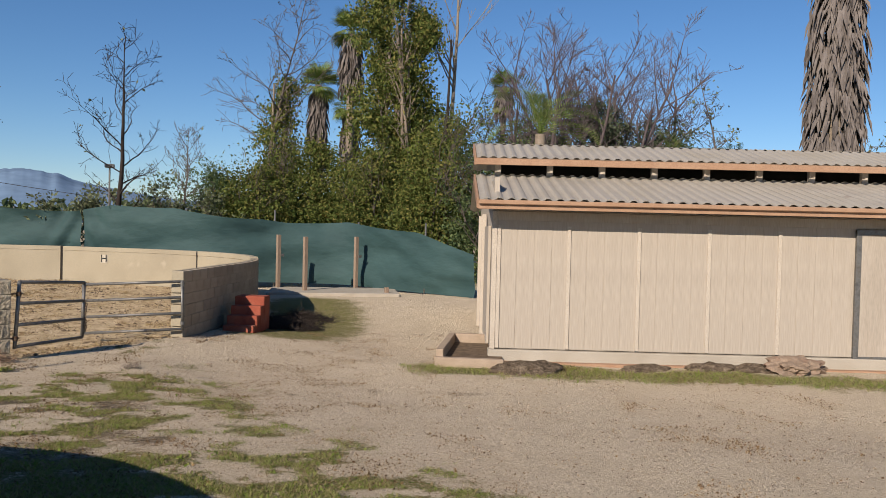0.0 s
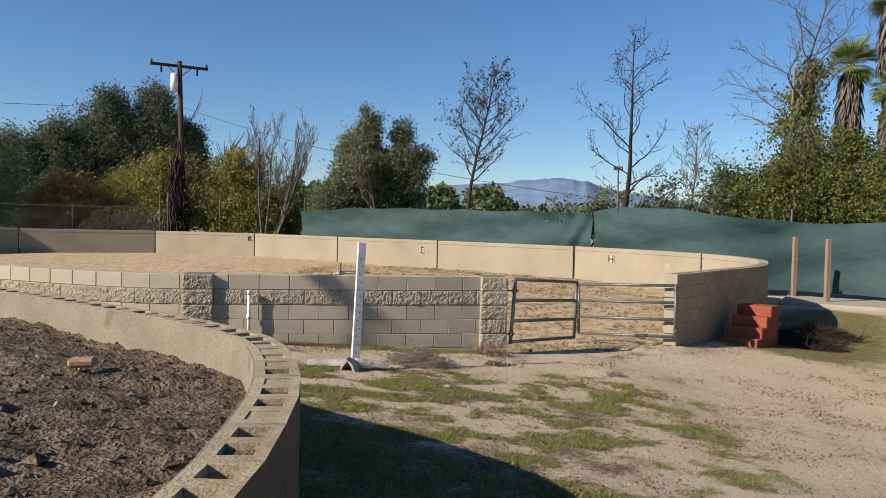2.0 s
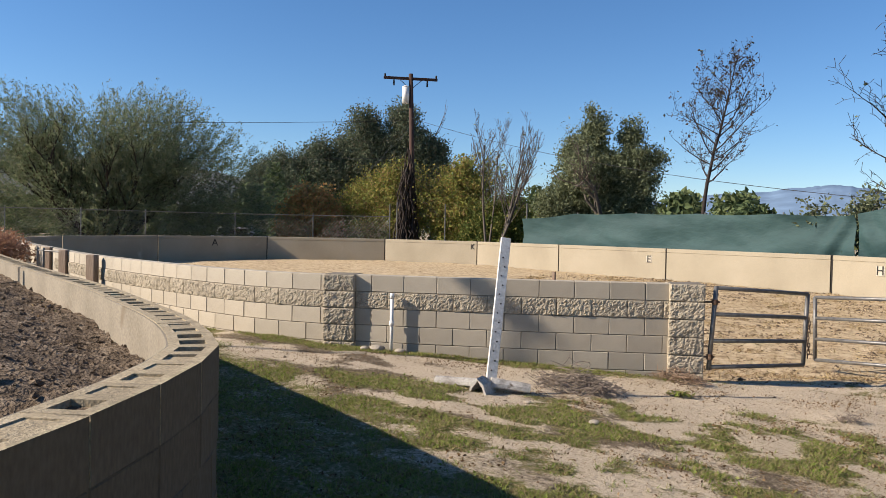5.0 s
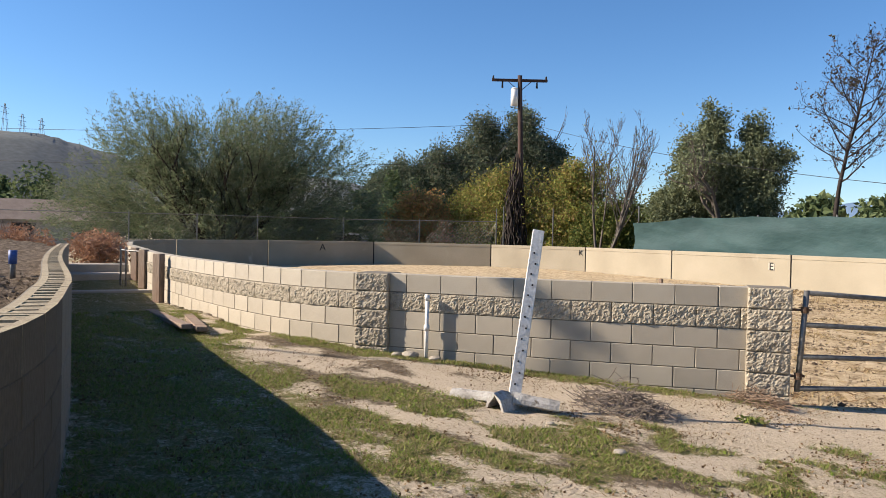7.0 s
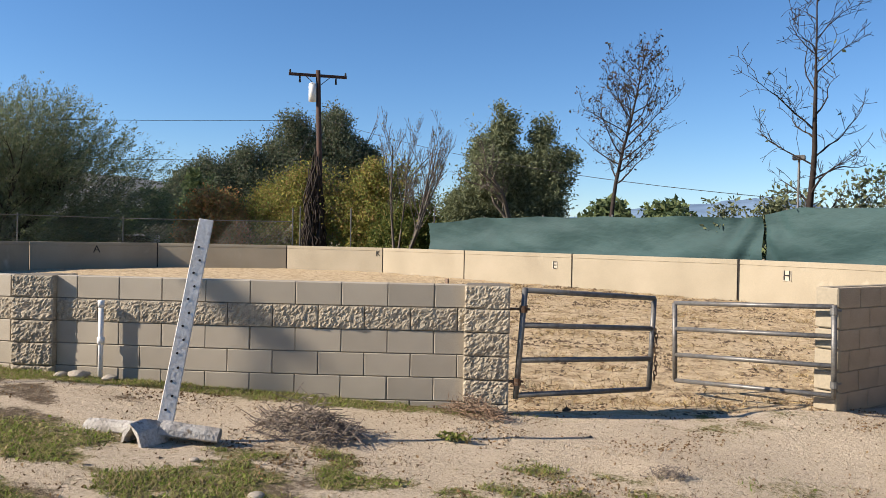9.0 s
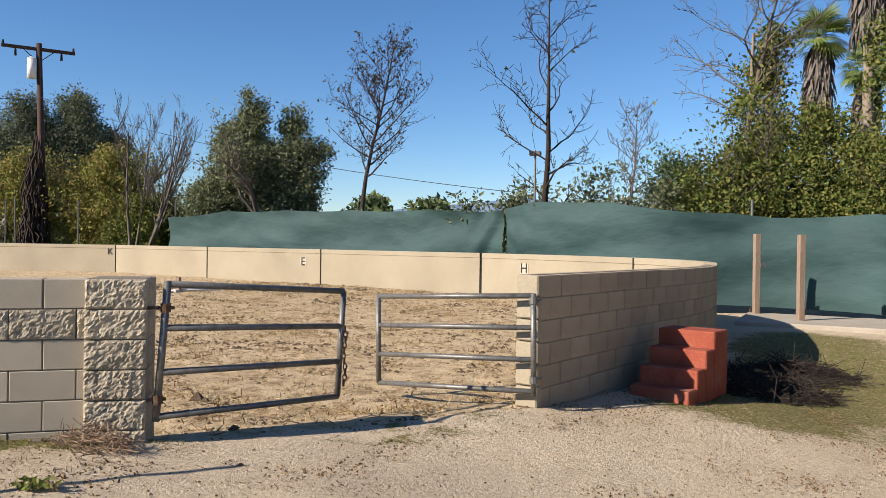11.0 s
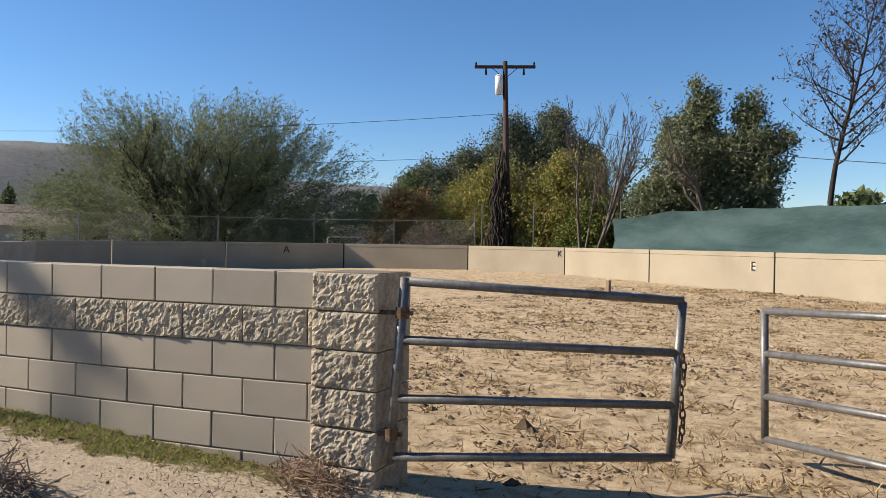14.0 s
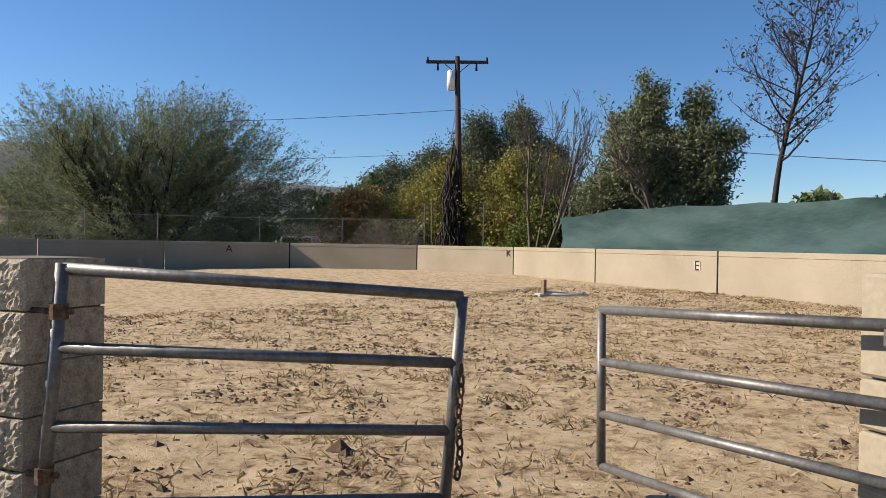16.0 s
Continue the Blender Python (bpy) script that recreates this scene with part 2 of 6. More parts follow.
M_LITTER = leaf_material("dry_leaves", [(0.089, 0.052, 0.026), (0.163, 0.096, 0.044), (0.244, 0.170, 0.089)], 0.1)
L_OLIVE = leaf_material("olive_leaves", [(0.080, 0.095, 0.051), (0.137, 0.158, 0.084), (0.210, 0.232, 0.137)])
L_GREEN = leaf_material("green_leaves", [(0.046, 0.069, 0.018), (0.088, 0.118, 0.029), (0.147, 0.168, 0.042), (0.202, 0.172, 0.055)])
L_DARK = leaf_material("dark_green_leaves", [(0.051, 0.085, 0.036), (0.094, 0.138, 0.058), (0.160, 0.196, 0.079)])
L_YELLOW = leaf_material("yellowing_leaves", [(0.111, 0.151, 0.037), (0.200, 0.223, 0.053), (0.333, 0.286, 0.075), (0.148, 0.179, 0.048), (0.266, 0.167, 0.075), (0.222, 0.215, 0.053)])
L_RUSSET = leaf_material("russet_leaves", [(0.197, 0.179, 0.072), (0.357, 0.222, 0.080), (0.429, 0.197, 0.090), (0.250, 0.269, 0.090)])
L_WILLOW = leaf_material("feathery_grey_green_leaves", [(0.085, 0.115, 0.062), (0.145, 0.180, 0.095), (0.215, 0.245, 0.135), (0.19, 0.175, 0.12)], 0.35)
L_SERE = leaf_material("sere_dark_leaves", [(0.045, 0.032, 0.026), (0.085, 0.062, 0.048), (0.08, 0.085, 0.045)], 0.15)
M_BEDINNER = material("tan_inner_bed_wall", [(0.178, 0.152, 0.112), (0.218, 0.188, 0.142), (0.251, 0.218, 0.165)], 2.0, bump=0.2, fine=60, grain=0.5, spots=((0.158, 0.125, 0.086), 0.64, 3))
M_LOG = material("weathered_painted_log", [(0.244, 0.222, 0.192), (0.385, 0.363, 0.326), (0.459, 0.444, 0.414)], 9, bump=0.7, fine=45, bump_size=0.02, spots=((0.126, 0.100, 0.074), 0.64, 10))
M_PLATE = material("faded_plate", [(0.370, 0.333, 0.266), (0.429, 0.385, 0.318)], 6)
M_PURPLE = material("purplish_twigs", [(0.083, 0.064, 0.067), (0.139, 0.111, 0.111)], 6, bump=0.4)
L_GUM = leaf_material("grey_green_leaves", [(0.058, 0.079, 0.048), (0.094, 0.120, 0.073), (0.146, 0.167, 0.104), (0.135, 0.120, 0.083)])
L_PALM = leaf_material("palm_fronds", [(0.076, 0.126, 0.029), (0.143, 0.202, 0.050), (0.235, 0.260, 0.084)])
L_FARGREEN = leaf_material("far_leaves", [(0.056, 0.084, 0.039), (0.095, 0.129, 0.056), (0.145, 0.173, 0.078)])
L_PINK = leaf_material("dry_pink_shrub", [(0.302, 0.160, 0.101), (0.403, 0.235, 0.143), (0.252, 0.126, 0.076)])


# ---- plan ----
P1, P2 = (-1.98, 11.65), (-5.335, 10.066)
NEAR_ARC = [(-5.50, 10.02), (-5.75, 9.93), (-6.6, 9.78), (-7.8, 9.84), (-9.4, 10.12), (-11.5, 10.64), (-13.4, 11.24), (-15.2, 11.9)]
NEAR_FAR = [(-15.2, 11.9), (-20.0, 13.75), (-24.6, 15.9)]
FAR_JOINTS = [(-24.6, 15.9), (-28.3, 19.6), (-29.6, 24.88), (-27.7, 29.8), (-22.79, 33.03), (-17.63, 33.36), (-12.69, 31.64), (-7.74, 29.98), (-2.2, 27.8)]
RIGHT_END = [(0.81, 14.07), (1.32, 15.2), (1.9, 16.5), (2.4, 17.6), (2.8, 18.8), (3.03, 20.2), (2.98, 21.5), (2.65, 22.8), (2.0, 24.13), (0.55, 25.85), (-2.08, 27.97)]
BED = [(-1.6, -1.6), (-0.95, -0.9), (-0.62, 0.0), (-0.47, 0.9), (-0.50, 1.7), (-0.65, 2.64), (-0.82, 3.22), (-1.0, 3.72), (-1.2, 4.14), (-1.42, 4.52), (-1.68, 4.88),
       (-1.97, 5.15), (-2.7, 5.58), (-3.85, 6.08), (-5.04, 6.56), (-8.4, 7.75), (-12.1, 9.15), (-17.0, 11.1)]
ARENA = [P1, P2] + NEAR_ARC + NEAR_FAR[1:] + FAR_JOINTS[1:] + RIGHT_END[::-1][1:]
BED_POLY = BED + [(-22, 9), (-22, -8), (-3, -8)]
GROUND_AT = [(-2, 11.55, .32), (-5.6, 9.7, .53), (-4.9, 10.2, .50), (.8, 14.0, .22), (.21, 5.92, .383), (.756, 7.5, .272), (.33, 8.06, .27), (1.24, 10.2, .045),
             (2.47, 10.3, 0), (-.93, 7.9, .35), (-1.75, 8.85, .394), (-.06, 11.2, .26), (-1.84, 10.54, .315), (-2, 9.14, .387), (-.8, 10.1, .28), (-2.7, 9.6, .396),
             (-3.5, 9.2, .48), (-4.46, 9.5, .544), (-.456, 10.7, .234), (0, -.5, .68), (1.6, 11, .03), (4.64, 11.5, -.02), (6.5, 11, 0), (9, 9, .03), (4.8, 23, .2),
             (8.6, 21.5, .2), (2.2, 15, .13), (-11.5, 10, .58), (-8, 9, .57), (-13, 10, .66), (3, 0, .5), (6, 4, .25), (-4, 7.3, .5), (-1, 6.3, .42), (12, 6, .05)]


def ground_height(x, y):
    x, y = np.asarray(x, float), np.asarray(y, float)
    num, den = np.zeros(x.shape), np.zeros(x.shape)
    for px, py, pz in GROUND_AT:
        w = 1 / (np.hypot(x - px, y - py) + 0.25) ** 3
        base = 0.45 - 0.07 * px - 0.03 * py
        num += w * (pz - max(-0.3, min(0.9, base)))
        den += w
    z = np.clip(0.45 - 0.07 * x - 0.03 * y, -0.3, 0.9) + num / den
    far = ramp01(14.5, 23, np.hypot(x + 1, y - 10))
    z = z * (1 - far) + 0.18 * far
    arena = 0.10 + 0.0145 * np.maximum(0, y - 14)
    i = inside(ARENA, x, y)
    gate = np.clip(near_line([(-1.65, 11.85), (0.81, 14.07)], x, y) / 1.2, 0, 1)
    gate = gate * gate * (3 - 2 * gate)
    z = np.where(i, arena * gate + np.minimum(z, 0.22) * (1 - gate), z)
    return z


def gz(x, y):
    return float(ground_height(np.array([x]), np.array([y]))[0])


# ---- ground ----
def axis(dense0, dense1, step, mid0, mid1, mid):
    a = list(np.arange(dense0, dense1, step))
    lo, hi = list(np.arange(mid0, dense0, mid)), list(np.arange(dense1, mid1, mid))
    far = [60, 80, 110, 160, 240, 400, 700, 1200, 2200, 4000]
    return np.array([-f for f in far[::-1]] + lo + a + hi + far)


def build_ground():
    xs, ys = axis(-9.5, 4.0, 0.08, -42, 40, 0.4), axis(1.0, 22.0, 0.08, -30, 45, 0.4)
    X, Y = np.meshgrid(xs, ys)
    Z = ground_height(X, Y)
    near = 1 - ramp01(20, 45, np.hypot(X, Y - 12))
    arena = inside(ARENA, X, Y)
    hoof = fbm(X * 3.2, Y * 3.2, 3, 4)
    Z = Z + near * np.where(arena, 0.022 * hoof + 0.045 * np.minimum(0, fbm(X * 2.4, Y * 2.4, 41, 3) + 0.15), 0.012 * fbm(X * 2.2, Y * 2.2, 5, 4) + 0.007 * fbm(X * 5.5, Y * 5.5, 19, 2))
    alley = near_line(BED[12:], X, Y)
    grass = ramp01(-0.25, 0.45, fbm(X * 0.8, Y * 0.8, 1, 4) * 0.9 + 0.56 - 0.14 * np.maximum(0, X + 0.2)) * (1 - ramp01(0.8, 3.0, X + 0.25 * (Y - 8)))
    patch = ramp01(-0.16, 0.26, fbm(X * 2.6, Y * 3.6, 47, 5))
    grass = grass * (0.22 + 0.78 * patch)
    # Lush grass by the bed wall; its density also deepens the shaded strip.
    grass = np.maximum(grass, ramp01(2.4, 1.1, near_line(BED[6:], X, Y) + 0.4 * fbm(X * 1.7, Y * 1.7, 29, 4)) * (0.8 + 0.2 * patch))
    grass = np.maximum(grass, ramp01(0.55, 0.1, near_line([P1, P2], X, Y)) * ramp01(-0.35, 0.2, fbm(X * 2, Y * 2, 8)))
    bare = ramp01(1.0, 0.35, near_line([(-5.2, 9.2), (-3.4, 9.7), (-1.2, 11.35), (0.6, 12.2)], X, Y) + 0.4 * fbm(X * 1.5, Y * 1.5, 9))
    grass = grass * (1 - 0.8 * bare)
    foot = ramp01(0.50, 0.22, near_line([P1, P2, NEAR_ARC[1], NEAR_ARC[2]], X, Y) + 0.14 * fbm(X * 3, Y * 3, 8))
    grass = np.maximum(grass, foot * ramp01(-1.9, -2.3, X))
    barn = ramp01(0.9, 0.2, near_line([(4.6, 11.3), (7, 10.1), (12, 7.3)], X, Y) + 0.35 * fbm(X * 1.5, Y * 1.5, 12))
    grass = np.maximum(grass, barn * 0.9)
    # Grass beside the steps, widened to darken ground in the wall end's shadow.
    steps = ramp01(1.9, 0.8, near_line([(2.9, 15.6), (3.6, 17.0), (4.3, 18.8), (4.6, 20.6)], X, Y) + 0.3 * fbm(X * 2, Y * 2, 15))
    grass = np.maximum(grass, steps * 0.9)
    grass = np.where(arena | inside(BED_POLY, X, Y), 0, grass)
    grass = np.where(np.hypot(X, Y - 12) > 60, 0.5, grass)
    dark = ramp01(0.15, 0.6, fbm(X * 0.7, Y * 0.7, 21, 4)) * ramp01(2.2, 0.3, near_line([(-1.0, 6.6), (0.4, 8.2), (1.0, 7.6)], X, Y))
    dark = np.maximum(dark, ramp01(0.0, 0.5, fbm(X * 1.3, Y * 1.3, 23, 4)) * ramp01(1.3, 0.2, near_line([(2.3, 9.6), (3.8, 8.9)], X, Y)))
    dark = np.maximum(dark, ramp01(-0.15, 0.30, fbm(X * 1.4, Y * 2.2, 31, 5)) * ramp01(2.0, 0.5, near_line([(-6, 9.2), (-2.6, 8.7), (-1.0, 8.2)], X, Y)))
    nx, ny = len(xs), len(ys)
    I = np.arange(nx * ny).reshape(ny, nx)
    F = np.stack([I[:-1, :-1], I[:-1, 1:], I[1:, 1:], I[1:, :-1]], -1).reshape(-1, 4)
    me = bpy.data.meshes.new("ground")
    me.from_pydata(np.stack([X, Y, Z], -1).reshape(-1, 3).tolist(), [], F.tolist())
    me.polygons.foreach_set("use_smooth", [True] * len(me.polygons))
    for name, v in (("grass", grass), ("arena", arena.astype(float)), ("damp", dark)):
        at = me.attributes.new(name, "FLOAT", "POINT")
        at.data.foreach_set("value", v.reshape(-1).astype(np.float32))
    me.materials.append(ground_material())
    return tagged(new("ground", me), "sandy ground with worn grass and raked arena sand", "ground", kind="structure"), (xs, ys, grass)


def ground_material():
    m = bpy.data.materials.new("sandy_ground")
    m.use_nodes = True
    nt = m.node_tree
    n, l = nt.nodes, nt.links
    b = n["Principled BSDF"]
    b.inputs["Roughness"].default_value = 0.95
    b.inputs["Specular IOR Level"].default_value = 0.1
    co = n.new("ShaderNodeTexCoord")

    def tex(scale, detail=6, rough=0.6):
        t = n.new("ShaderNodeTexNoise")
        t.inputs["Scale"].default_value, t.inputs["Detail"].default_value, t.inputs["Roughness"].default_value = scale, detail, rough
        l.new(co.outputs["Object"], t.inputs["Vector"])
        return t.outputs["Fac"]

    def ramp(v, stops):
        r = n.new("ShaderNodeValToRGB")
        e = r.color_ramp.elements
        while len(e) < len(stops):
            e.new(0.5)
        for i, (p, c) in enumerate(stops):
            e[i].position, e[i].color = p, (*c, 1)
        l.new(v, r.inputs[0])
        return r.outputs[0]

    def attr(name):
        a = n.new("ShaderNodeAttribute")
        a.attribute_name = name
        return a.outputs["Fac"]

    def math_node(op, a, c):
        k = n.new("ShaderNodeMath")
        k.operation = op
        for i, v in enumerate((a, c)):
            if isinstance(v, (int, float)):
                k.inputs[i].default_value = v
            else:
                l.new(v, k.inputs[i])
        return k.outputs[0]

    def mix(f, a, c):
        k = n.new("ShaderNodeMixRGB")
        l.new(f, k.inputs[0])
        l.new(a, k.inputs[1])
        l.new(c, k.inputs[2])
        return k.outputs[0]

    def step(v, lo, hi):
        k = n.new("ShaderNodeMapRange")
        k.inputs["From Min"].default_value, k.inputs["From Max"].default_value = lo, hi
        l.new(v, k.inputs[0])
        return k.outputs[0]
    sand = ramp(tex(1.6, 10, 0.72), [(0.3, (0.443, 0.355, 0.247)), (0.5, (0.548, 0.452, 0.332)), (0.7, (0.610, 0.515, 0.392))])
    grit = ramp(tex(42, 6, 0.8), [(0.37, (0.148, 0.107, 0.070)), (0.45, (0.487, 0.400, 0.289)), (0.62, (0.645, 0.551, 0.428))])
    k = n.new("ShaderNodeMixRGB")
    k.inputs[0].default_value = 0.52
    l.new(sand, k.inputs[1])
    l.new(grit, k.inputs[2])
    sand = k.outputs[0]
    arena = ramp(tex(1.7, 8, 0.65), [(0.30, (0.302, 0.214, 0.120)), (0.45, (0.470, 0.360, 0.217)), (0.60, (0.577, 0.457, 0.298)), (0.75, (0.462, 0.391, 0.284))])
    clump = ramp(tex(6, 9, 0.75), [(0.41, (0.151, 0.097, 0.053)), (0.47, (0.444, 0.332, 0.200)), (0.60, (0.622, 0.502, 0.337))])
    k = n.new("ShaderNodeMixRGB")
    k.inputs[0].default_value = 0.62
    l.new(arena, k.inputs[1])
    l.new(clump, k.inputs[2])
    col = mix(attr("arena"), sand, k.outputs[0])
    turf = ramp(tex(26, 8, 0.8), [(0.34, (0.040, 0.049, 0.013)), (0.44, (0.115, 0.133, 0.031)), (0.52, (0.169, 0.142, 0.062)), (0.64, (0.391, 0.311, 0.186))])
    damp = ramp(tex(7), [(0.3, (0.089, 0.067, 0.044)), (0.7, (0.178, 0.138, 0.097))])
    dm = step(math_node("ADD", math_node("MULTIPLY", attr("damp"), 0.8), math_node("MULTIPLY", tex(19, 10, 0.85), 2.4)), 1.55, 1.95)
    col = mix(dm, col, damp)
    fleck = math_node("ADD", math_node("MULTIPLY", tex(6.5, 8, 0.8), 1.3), math_node("MULTIPLY", tex(24, 8, 0.85), 3.0))
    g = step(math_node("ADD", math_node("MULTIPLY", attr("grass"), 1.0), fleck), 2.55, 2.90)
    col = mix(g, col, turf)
    l.new(col, b.inputs["Base Color"])
    bp = n.new("ShaderNodeBump")
    bp.inputs["Strength"].default_value, bp.inputs["Distance"].default_value = 0.9, 0.05
    h = math_node("ADD", math_node("MULTIPLY", tex(8, 8, 0.75), 1.2), math_node("MULTIPLY", tex(34, 6, 0.8), 0.55))
    l.new(h, bp.inputs["Height"])
    l.new(bp.outputs[0], b.inputs["Normal"])
    return m


ground, GRASS_MAP = build_ground()


# ---- walls ----
def sides(path):
    """For each point of a plan path, the unit way along it and to its right."""
    out = []
    for i, p in enumerate(path):
        d = (path[min(i + 1, len(path) - 1)] - path[max(i - 1, 0)]).normalized()
        out.append((d, Vector((d.y, -d.x, 0))))
    return out


def sweep(name, path, profile, mat, parent, label="", close=True):
    """A profile of (offset to the right of the path, height) drawn along a plan path."""
    S = sides(path)
    k = len(profile)
    V = [p + n * o + Vector((0, 0, z)) for p, (d, n) in zip(path, S) for o, z in profile]
    F = [(i * k + j, i * k + (j + 1) % k, (i + 1) * k + (j + 1) % k, (i + 1) * k + j) for i in range(len(path) - 1) for j in range(k)]
    F += [tuple(range(k))[::-1], tuple((len(path) - 1) * k + j for j in range(k))]
    bm = bmesh.new()
    vs = [bm.verts.new(v) for v in V]
    for f in F:
        bm.faces.new([vs[i] for i in f])
    return part(name, bm, mat, parent, label)


def block_mesh(name, w, d, h, mat, rough=0.0, seed=0):
    """A block whose front face looks to -y; rough: depth of the split face."""
    if not rough:
        bm = bar((-w / 2, 0, 0), (w / 2, d, h), 0.004)
        me = bpy.data.meshes.new(name)
        bm.to_mesh(me)
        bm.free()
    else:
        r = np.random.default_rng(seed)
        nx, nz = max(4, round(w / 0.015)), max(4, round(h / 0.015))
        V, F = [], []
        for j in range(nz + 1):
            for i in range(nx + 1):
                edge = i in (0, nx) or j in (0, nz)
                V.append((-w / 2 + w * i / nx + (0 if edge else r.normal(0, 0.003)), -0.006 if edge else -rough * (0.6 + 0.42 * float(fbm(i * 0.26 + seed * 3.1, j * 0.26, seed, 4))) + 0.0034 * r.normal(), h * j / nz + (0 if edge else r.normal(0, 0.003))))
        for j in range(nz):
            for i in range(nx):
                a = j * (nx + 1) + i
                F.append((a, a + 1, a + nx + 2, a + nx + 1))
        o = len(V)
        V += [(-w / 2, d, 0), (w / 2, d, 0), (w / 2, d, h), (-w / 2, d, h)]
        c = [0, nx, nz * (nx + 1) + nx, nz * (nx + 1)]
        bottom, top = list(range(nx + 1)), [nz * (nx + 1) + i for i in range(nx + 1)]
        left, right = [j * (nx + 1) for j in range(nz + 1)], [j * (nx + 1) + nx for j in range(nz + 1)]
        F += [tuple(bottom[::-1] + [o, o + 1]), tuple(top + [o + 2, o + 3]), tuple(left + [o + 3, o]), tuple(right[::-1] + [o + 1, o + 2]), (o + 1, o, o + 3, o + 2)]
        me = bpy.data.meshes.new(name)
        me.from_pydata(V, [], F)
    me.materials.append(mat)
    me.update()
    return me


PITCH = 0.2045


def block_wall(parent, path, top, courses, depth, split_row, out_right, odd=1, jitter=0.002, mat=None):
    """Courses of blocks in running bond on a plan path with points at every half block."""
    half = (path[1] - path[0]).length
    w = half * 2 - 0.009
    h = PITCH - 0.008
    full = block_mesh("block", w, depth, h, mat or M_BLOCK)
    short = block_mesh("block", half - 0.008, depth, h, mat or M_BLOCK)
    rough = [block_mesh("block", w, depth, h, M_SPLIT, 0.017, s) for s in range(4)]
    rough_short = block_mesh("block", half - 0.011, depth, h, M_SPLIT, 0.017, 9)
    r = random.Random(len(path))
    for c in range(courses):
        z = top - PITCH * (c + 1) + 0.004
        i = 0
        while i < len(path) - 1:
            n = 1 if (i == 0 and c % 2 == odd) or i == len(path) - 2 else 2
            a, b = path[i], path[i + n]
            d = (b - a).normalized()
            turn = math.atan2(d.y, d.x) + (0 if out_right else math.pi)
            if c == split_row:
                me = rough_short if n == 1 else r.choice(rough)
            else:
                me = short if n == 1 else full
            mid = (a + b) / 2 + Vector((r.uniform(-jitter, jitter), r.uniform(-jitter, jitter), z))
            piece("block", me, parent, Matrix.Translation(mid) @ Matrix.Rotation(turn, 4, "Z"))
            i += n


def straight(a, b, n):
    a, b = Vector((*a, 0)), Vector((*b, 0))
    return [a + (b - a) * (i / n) for i in range(n + 1)]


def pillar(name, at, turn, top, base, group):
    """A pillar of rough-faced blocks; at is the middle of its front face at the top."""
    p = thing(name, (at[0], at[1], base), "square pillar of stacked split-face concrete blocks", "pillar", group, turn=turn)
    n = int((top - base) / 0.205) + 1
    for i in range(n):
        z = top - base - 0.205 * (i + 1)
        piece("block", block_mesh("block", 0.392, 0.39, 0.197, M_SPLIT, 0.026, 40 + i), p, pose(random.uniform(-.003, .003), 0, z))
    part("core", bar((-0.185, 0.012, -0.1), (0.185, 0.38, top - base - 0.004)), M_MORTAR, p)
    return p


u_near = (Vector((*P1, 0)) - Vector((*P2, 0))).normalized()
n_near = Vector((u_near.y, -u_near.x, 0))
turn_near = math.atan2(u_near.y, u_near.x)
wall_near = thing("wall_near", (0, 0, 0), "straight block wall of the arena beside its gate", "wall", kind="structure")
chord = (Vector((*P1, 0)) - Vector((*P2, 0))).length
front = []
for i in range(21):
    s = chord + 0.146 - 0.2032 * (20 - i)
    bow = 0.075 * (1 - (2 * s / chord - 1) ** 2)
    front.append(Vector((*P2, 0)) + u_near * s + n_near * (bow - 0.055))
block_wall(wall_near, front, 1.40, 7, 0.19, 1, True)
sweep("core", front, [(-0.010, -0.3), (-0.010, 1.388), (-0.18, 1.388), (-0.18, -0.3)], M_MORTAR, wall_near)
c1 = Vector((*P1, 0)) + u_near * 0.2
pillar("wall_pillar", (c1.x, c1.y), turn_near, 1.405, 0.27, "arena pillars")
c2 = Vector((*P2, 0)) - u_near * 0.2
pillar("wall_pillar", (c2.x, c2.y), turn_near, 1.405, 0.45, "arena pillars")

wall_curve = thing("wall_curve", (0, 0, 0), "curved block wall of the arena with a rough course", "wall", kind="structure")
arc = along([(p[0], p[1]) for p in NEAR_ARC[::-1]], 0.2032)
block_wall(wall_curve, arc, 1.395, 6, 0.19, 1, True)
sweep("core", arc, [(-0.010, -0.2), (-0.010, 1.385), (-0.18, 1.385), (-0.18, -0.2)], M_MORTAR, wall_curve)
wall_back = thing("wall_back", (0, 0, 0), "long plain block wall of the arena", "wall", kind="structure")
sweep("wall_face", along(NEAR_FAR, 1.0), [(0, -0.2), (0, 1.40), (0.19, 1.40), (0.19, -0.2)], M_BLOCK, wall_back)
for x, y, t in ((-11.56, 10.5, 0.25), (-13.9, 11.35, 0.3), (-15.6, 11.98, 0.3)):
    post = thing("wall_post", (x, y, gz(x, y) - 0.05), "dark weathered timber post against the arena wall", "post", "posts on the arena wall", turn=t)
    part("shaft", bar((-0.09, -0.06, 0), (0.09, 0.06, 1.42 - post.location.z), 0.01), M_WOOD, post)

